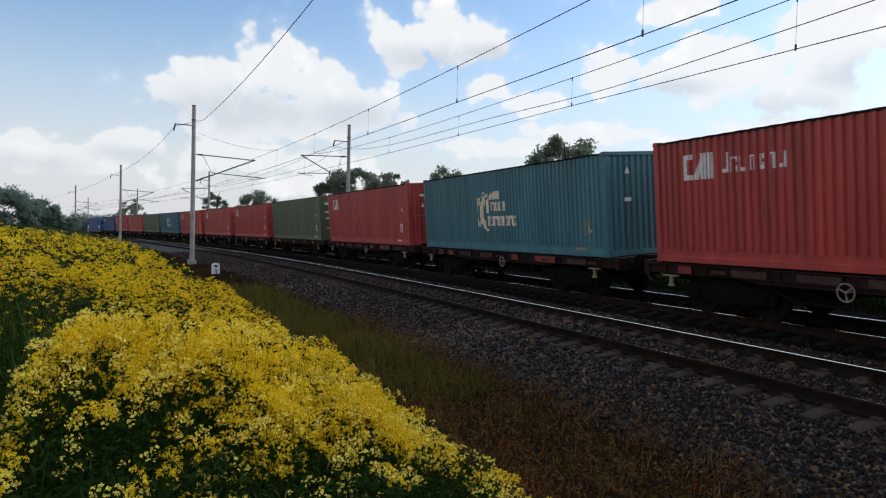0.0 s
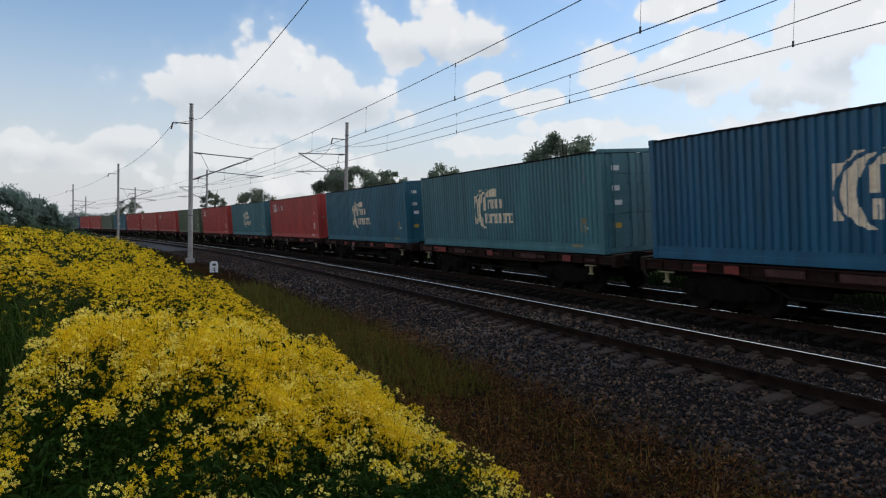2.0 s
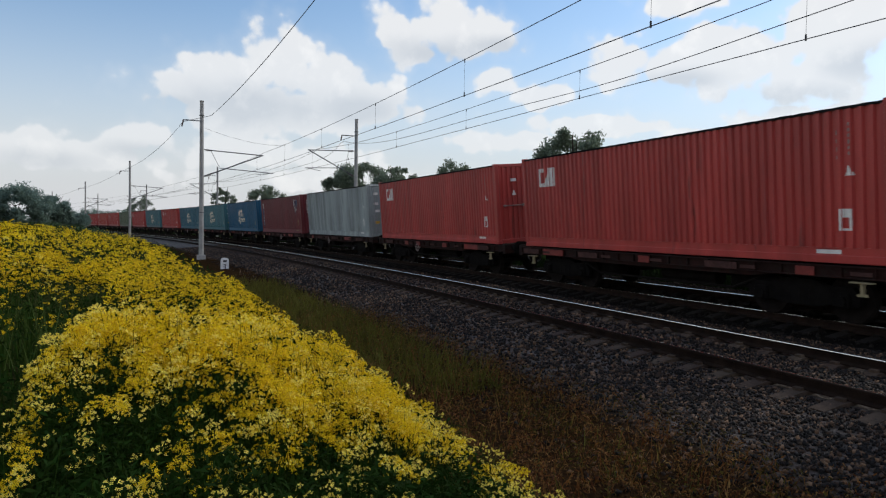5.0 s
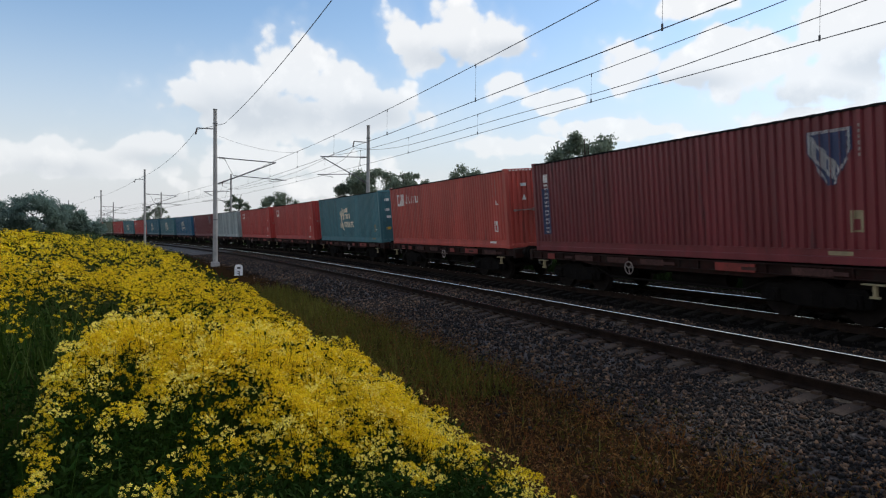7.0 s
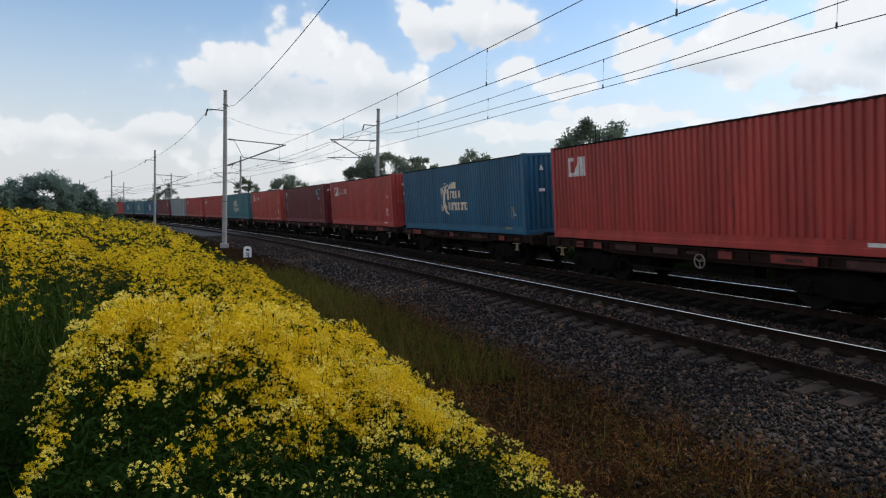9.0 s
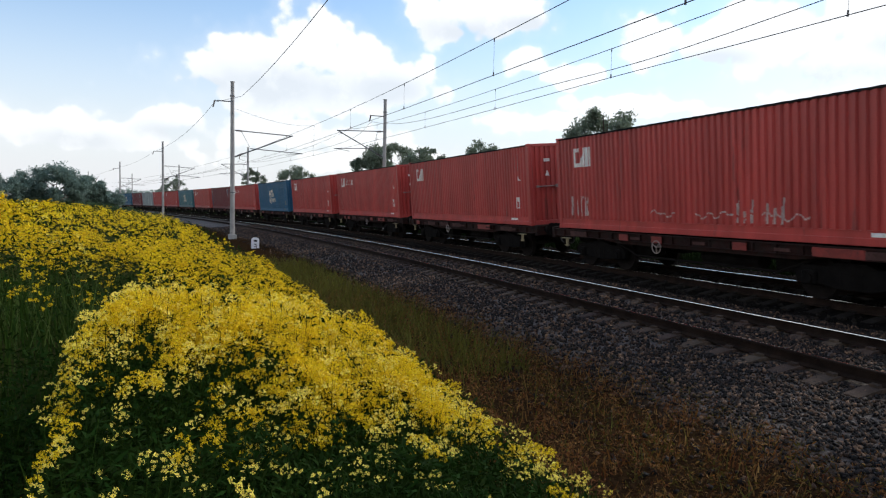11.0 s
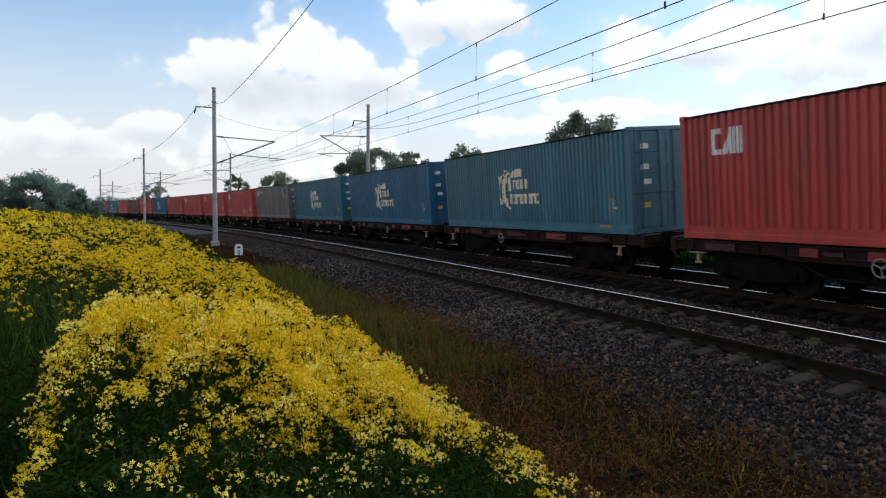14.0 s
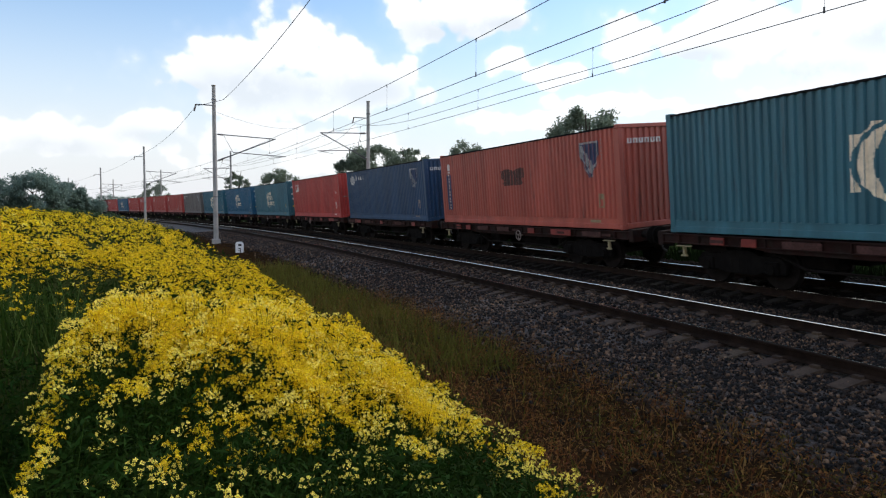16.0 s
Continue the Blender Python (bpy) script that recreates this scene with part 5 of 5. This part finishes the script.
def bank(count, d0, d1, lat1):
    """Random places on the bank between two distances from the camera, thinned by the cover."""
    ang = RNG.uniform(radians(-42), radians(44), count)
    d = np.sqrt(d0 ** 2 + (d1 ** 2 - d0 ** 2) * RNG.random(count))
    x, y = -d * np.sin(ang), d * np.cos(ang)
    # back to the line's own measure
    th = HEADING
    s = np.clip(-np.sin(th) * x + np.cos(th) * y, 0, 150)
    for _ in range(4):
        lx, ly, lt = line(s, 0.0)
        s = s + (-(np.sin(lt)) * (x - lx) + np.cos(lt) * (y - ly))
    lx, ly, lt = line(s, 0.0)
    lat = -(np.cos(lt) * (x - lx) + np.sin(lt) * (y - ly))
    keep = (lat > 9.5) & (lat < lat1)
    s, lat = s[keep], lat[keep]
    return s, lat


def plants(count, heads, d0, d1, lat1, spread):
    """Places of flower heads, grouped into domed plants; returns s, lat and how far each lies below the crown."""
    s, lat = bank(count, d0, d1, lat1)
    k = RNG.random(len(s)) < flower_cover(s, lat)
    s, lat = s[k], lat[k]
    n = len(s)
    size = RNG.uniform(0.6, 1.25, (n, 1))
    a, r = RNG.uniform(0, 2 * np.pi, (n, heads)), np.sqrt(RNG.random((n, heads)))
    deep = RNG.random((n, 1)) ** 1.6 * 0.16 - 0.06 * (RNG.random((n, 1)) < 0.2)
    sink = deep + size * spread * (0.95 * r ** 2 + 0.45 * RNG.random((n, heads)))
    ds, dl = size * spread * r * np.cos(a), size * spread * r * np.sin(a)
    return (s[:, None] + ds).ravel(), (lat[:, None] + dl).ravel(), sink.ravel()


def sprigs(count, heads, d0, d1, spread):
    """Loose outlying sprigs on the fringe of the patch and low on its front."""
    s, lat = bank(count, d0, d1, 40)
    c = flower_cover(s, lat)
    x, y = plan(s, lat)
    k = RNG.random(len(s)) < c ** 0.7 * (1.1 - 0.93 * c) * (1 - 0.97 * dip_at(x, y, 5.2, 10.3 + 0.5 * x)) * (1 - 0.95 * hollow_at(x, y))
    s, lat = s[k], lat[k]
    n = len(s)
    deep = RNG.random((n, 1)) ** 1.3 * (0.30 - 0.2 * c[k][:, None]) - 0.05
    ds, dl = RNG.normal(0, spread, (n, heads)), RNG.normal(0, spread, (n, heads))
    sink = deep + 0.05 * RNG.random((n, heads))
    return (s[:, None] + ds).ravel(), (lat[:, None] + dl).ravel(), sink.ravel()


def build_flowers():
    rows = ((940, 18, 1.5, 4.2, 0.12, 11, 0.052, 0.27, "petal"), (2700, 4, 1.5, 4.6, 0.045, 9, 0.048, 0.27, "petal_pale"), (1500, 16, 4.0, 7.2, 0.135, 8, 0.060, 0.32, "petal"), (2300, 4, 4.2, 9.0, 0.05, 7, 0.054, 0.32, "petal_pale"))
    for i, (count, heads, d0, d1, spread, florets, size, petal, matname) in enumerate(rows):
        for j in range(2):
            loose = matname == "petal_pale"
            s, lat, sink = sprigs(count // 2, heads, d0, d1, spread) if loose else plants(count // 2, heads, d0, d1, 40, spread)
            n = len(s)
            p = at(s, lat, crown_height(s, lat) - sink)
            scattered("yellow_flowers", umbel_shape(florets, 100 + 10 * i + j, petal), p, size * RNG.uniform(0.7, 1.35, n), spins(n, 0.4), MAT[matname], "dense small bright yellow four-petalled wildflowers", "wildflowers")
            low = at(s, lat, crown_height(s, lat) - sink - 0.26)
            keep = RNG.random(n) < (0.35 if loose else 0.08)
            m = int(keep.sum())
            scattered("flower_stems", STEM, low[keep], np.stack([0.8 * np.ones(m), 0.8 * np.ones(m), 0.26 * np.ones(m)], -1), spins(m, 0.16), MAT["stem"], "thin green stems of the wildflowers", "stems")
    for i, (count, d0, d1, quads, size) in enumerate(((42000, 7.0, 16.0, 12, 0.074), (40000, 16.0, 60.0, 6, 0.15))):
        s, lat, sink = plants(count // 12, 12, d0, d1, 60, 0.17 if i == 0 else 0.34)
        n = len(s)
        p = at(s, lat, crown_height(s, lat) - sink)
        scattered("yellow_flowers", blob_shape(quads, 300 + i), p, size * RNG.uniform(0.7, 1.4, n), spins(n, 0.3), MAT["petal"], "dense small bright yellow four-petalled wildflowers", "wildflowers")
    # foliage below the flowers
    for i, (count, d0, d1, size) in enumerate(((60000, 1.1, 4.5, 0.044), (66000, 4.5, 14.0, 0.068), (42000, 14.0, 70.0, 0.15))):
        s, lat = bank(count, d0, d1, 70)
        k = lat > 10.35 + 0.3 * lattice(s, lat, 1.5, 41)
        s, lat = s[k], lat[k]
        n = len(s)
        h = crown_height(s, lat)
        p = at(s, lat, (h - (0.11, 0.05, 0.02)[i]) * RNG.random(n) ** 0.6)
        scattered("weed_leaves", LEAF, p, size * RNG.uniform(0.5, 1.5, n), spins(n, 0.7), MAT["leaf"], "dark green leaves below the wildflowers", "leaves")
    for count, d0, d1, w, wild in ((6000, 1.3, 6.0, 0.6, False), (7000, 4.0, 12.0, 1.0, False), (9000, 5.0, 11.0, 0.7, True)):
        s, lat = bank(count, d0, d1, 40)
        x, y = plan(s, lat)
        k = (lat > 10.6) & ((hollow_at(x, y) > 0.4) & (y > 5.6) if wild else True)
        s, lat = s[k], lat[k]
        n = len(s)
        h = crown_height(s, lat) * (RNG.uniform(0.7, 1.35, n) if wild else RNG.uniform(0.4, 0.75, n))
        scattered("tall_grass", BLADE, at(s, lat, -0.02), np.stack([w * np.ones(n), 0.7 * h, h], -1), spins(n, 0.25 if wild else 0.12), MAT["wild_grass" if wild else "stem"], "tall green grass in the hollow of the bank" if wild else "tall dark green grass among the wildflowers", "grass")


def build_verge():
    def band(count, s0, s1, l0, l1):
        s = s0 + (s1 - s0) * RNG.random(count) ** 1.3
        return s, l0 + (l1 - l0) * RNG.random(count)
    for count, l0, l1, hh, w, matname, lab in ((6000, 7.4, 10.9, 0.13, 0.7, "straw", "low dry brown grass between ballast and bank"), (6000, 7.5, 11.2, 0.12, 0.8, "straw_red", "low reddish-brown dry weeds between ballast and bank"), (15000, 8.2, 11.4, 0.30, 0.8, "grass", "green grass at the foot of the bank")):
        s, lat = band(count, 0.5, 30.0, l0, l1)
        patch = lattice(s, lat, 1.6, 51 if matname == "grass" else 52)
        k = RNG.random(count) < np.clip(0.5 + 0.6 * patch, 0.06, 1)
        if matname == "grass":
            k = RNG.random(count) < np.where((s > 8.5) & (s < 27) & (lat > 8.2), 1.0, 0.10)
        else:
            k &= (s < 10) | (RNG.random(count) < 0.3)
        s, lat = s[k], lat[k]
        n = len(s)
        h = hh * RNG.uniform(0.4, 1.7, n) * np.where(s < 8.5, 0.55 if hh > 0.2 else 1.0, 1.0)
        scattered("verge_grass", BLADE, at(s, lat, -0.01), np.stack([w * np.ones(n), h * 1.2, h], -1), spins(n, 0.35), MAT[matname], lab, "grass")
    for count, size, matname, seed, lab in ((66000, 0.040, "straw_red", 61, "matted small reddish-brown weeds on the verge"), (52000, 0.040, "weed_olive", 62, "matted small olive weeds on the verge"), (46000, 0.036, "straw", 63, "matted small dry straw-coloured weeds on the verge")):
        s, lat = band(count, 0.6, 18.0, 7.0, 10.9)
        lump = 1.2 * lattice(s, lat, 0.9, seed) + 0.9 * lattice(s, lat, 0.28, seed + 10)
        k = RNG.random(count) < np.clip(0.42 + 0.75 * lump, 0.02, 1) * np.clip((lat - 7.0) / 0.9, 0.05, 1)
        s, lat, lump = s[k], lat[k], lump[k]
        n = len(s)
        up = RNG.random(n) ** 0.7 * np.clip(0.09 + 0.12 * lump, 0.012, 0.30)
        scattered("verge_weeds", LEAF, at(s, lat, up), size * RNG.uniform(0.5, 1.6, n), spins(n, 0.8), MAT[matname], lab, "weeds")
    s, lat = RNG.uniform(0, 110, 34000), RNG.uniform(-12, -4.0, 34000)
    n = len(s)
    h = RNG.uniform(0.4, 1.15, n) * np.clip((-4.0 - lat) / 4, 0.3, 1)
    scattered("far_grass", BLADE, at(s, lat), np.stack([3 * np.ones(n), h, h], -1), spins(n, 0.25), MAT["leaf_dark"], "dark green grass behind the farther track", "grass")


def build_tree(name, base, height, spread, leaves, leaf_size, seed, mat="tree_leaf", low=0.25, label="dark green leafy tree behind the railway"):
    r = np.random.default_rng(seed)
    t = thing(name, label, "tree" if name == "tree" else "bush", "", Matrix.Translation(Vector(base)))
    bm = bmesh.new()
    tube(bm, (0, 0, -0.2), (0, 0, height * 0.55), height * 0.022, height * 0.012)
    tips = []
    for i in range(9):
        a = r.uniform(0, 6.28)
        z0 = height * r.uniform(max(0.1, low), 0.55)
        tip = Vector((math.cos(a) * spread * r.uniform(0.3, 0.8), math.sin(a) * spread * r.uniform(0.3, 0.8), height * r.uniform(max(low, 0.3) + 0.1, 0.92)))
        tube(bm, (0, 0, z0), tip, height * 0.010, height * 0.004, sides=6)
        tips.append(np.array(tip))
    part("trunk", bm, MAT["bark"], t)
    # clumps of leaves round the limbs' ends, uneven, with gaps
    cl = []
    for i in range(70):
        d = r.normal(0, 1, 3)
        d *= r.random() ** 0.25 / np.linalg.norm(d)
        top = 1.03 - 0.14 * r.random()
        c = np.array((d[0] * spread * 0.85, d[1] * spread * 0.85, height * ((low + top) / 2 + d[2] * (top - low) / 2 * 0.9)))
        cl.append((c, r.uniform(0.10, 0.24) * spread))
    n = int(leaves * 6)
    pick = r.integers(0, len(cl), n)
    d = r.normal(0, 1, (n, 3))
    d /= np.linalg.norm(d, axis=1, keepdims=True)
    rad = r.random(n) ** 0.6 * r.uniform(0.7, 1.35, n)
    p = np.array([cl[i][0] for i in pick]) + d * (np.array([cl[i][1] for i in pick]) * rad)[:, None] * (1, 1, 0.8)
    p[:, 2] = np.clip(p[:, 2], 0.05, None)
    q = r.normal(0, 1, (n, 2, 3))
    q /= np.linalg.norm(q, axis=2, keepdims=True)
    sz = leaf_size * 0.55 * r.uniform(0.5, 1.3, n)[:, None]
    v = np.stack([p - q[:, 0] * sz, p + q[:, 1] * sz * 0.6, p + q[:, 0] * sz, p - q[:, 1] * sz * 0.6], 1).reshape(-1, 3)
    f = np.arange(4 * n).reshape(n, 4)
    me = mesh_arrays("crown", v, f)
    me.materials.append(MAT[mat])
    cr = new("crown", me)
    cr.parent = t
    return t


def build_trees():
    far = "dark green leafy tree behind the railway"
    for i, (s, lat, h, w, n) in enumerate(((79, -15, 11.6, 4.9, 5200), (69, -15, 10.2, 3.2, 2600), (45, -20, 11.2, 4.6, 5600), (56, -15, 9.3, 3.2, 2600), (142, -15, 11.4, 2.8, 2200), (116, -15, 9.8, 4.2, 3000), (130, -17, 8.2, 3.5, 1800), (213, -14, 11.0, 5.0, 2500), (93, -16, 8.0, 3.5, 1800))):
        build_tree("tree", at(np.float64(s), np.float64(lat)), h, w, n, 0.26, 400 + i, "tree_leaf", 0.2, far)
    # beyond the bank: bearing in degrees to the left, distance, height, spread
    for i, (deg, d, h, w, n) in enumerate(((33.2, 120, 7.6, 5.5, 5200), (31.0, 125, 6.4, 3.6, 3600), (36.5, 118, 5.6, 5.0, 3400), (39.5, 120, 6.5, 6.0, 3400), (29.6, 130, 3.6, 3.2, 2000), (42, 110, 5.0, 6.0, 2400), (28.4, 300, 7.0, 7.0, 2400), (26.6, 310, 7.5, 8.0, 2400), (30.2, 290, 6.5, 6.0, 2000))):
        a = radians(deg)
        build_tree("tree", np.array((-d * math.sin(a), d * math.cos(a), -0.4)), h, w, n, 0.30, 450 + i, "tree_far", 0.04, "hazy dark green tree beyond the flowering bank")
    for i in range(16):
        s = 60 + 7.5 * i
        build_tree("bush", at(np.float64(s), np.float64(12.0 + (i % 3) * 1.4 + 0.03 * s)), 0.75 + 0.25 * (i % 3), 2.2, 500, 0.16, 480 + i, "leaf_hazy", 0.02, "low dark green bush beside the track")


# ---- assembly ----
build_catenary()
build_marker()
build_flowers()
build_verge()
container_parts()
wagon_meshes()
CONTAINERS, WAGONS = [], []
KINDS = [build_wagon(k) for k in range(4)]
for i, (shade, mark, doors) in enumerate(CARGO):
    CONTAINERS.append(build_container(shade, mark, doors))
    WAGONS.append(KINDS[i] if i < 4 else copy_thing(KINDS[(i * 7 + i // 5) % 4], Matrix()))
LOCO = build_locomotive()
build_trees()
build_ballast()
build_track("track_near", NEAR_TRACK, NEAR_DROP, -8.0, 130, "sleeper")
build_track("track_far", 0.0, 0.0, -8.0, 130, "sleeper_shaded")

# seconds, and metres along the line of the front end of the first container in the middle of the list
RUN = [(0.0, 27.26), (0.5, 37.73), (1.0, 49.14), (1.5, 59.16), (2.0, 69.61), (2.5, 80.21), (3.0, 90.86), (3.5, 100.86), (4.0, 111.61), (6.5, 163.99), (7.0, 174.89), (7.5, 184.76), (8.0, 195.37), (8.5, 206.08), (11.0, 258.99), (11.5, 269.87), (12.0, 279.95), (12.5, 290.90), (13.0, 301.69), (13.5, 312.56), (14.0, 323.00), (14.5, 333.88), (15.0, 344.71), (15.5, 355.33), (16.0, 365.76)]
LEAD = 10


def ride(s):
    """The pose of a wagon whose container's front end is at s: it stands on its two bogies."""
    a, b = s - X + 4.1, s - X - 4.1
    pa, pb = along(a, 0, 0, CANT), along(b, 0, 0, CANT)
    m = pa.lerp(pb, 0.5)
    f = (pa.translation - pb.translation).normalized()
    up = m.col[2].xyz.normalized()
    left = up.cross(f).normalized()
    m = Matrix((f, left, f.cross(left))).transposed().to_4x4()
    m.translation = (pa.translation + pb.translation) / 2
    return m


def motions():
    for i, (c, w) in enumerate(zip(CONTAINERS, WAGONS)):
        rows = [(t, ride(s - PITCH * (i - LEAD))) for t, s in RUN]
        walk(w, rows)
        walk(c, [(t, m @ pose(0, 0, BASE)) for t, m in rows])
    walk(LOCO, [(t, ride(s + PITCH * LEAD + 17.6 + X - 6.1)) for t, s in RUN])


motions()
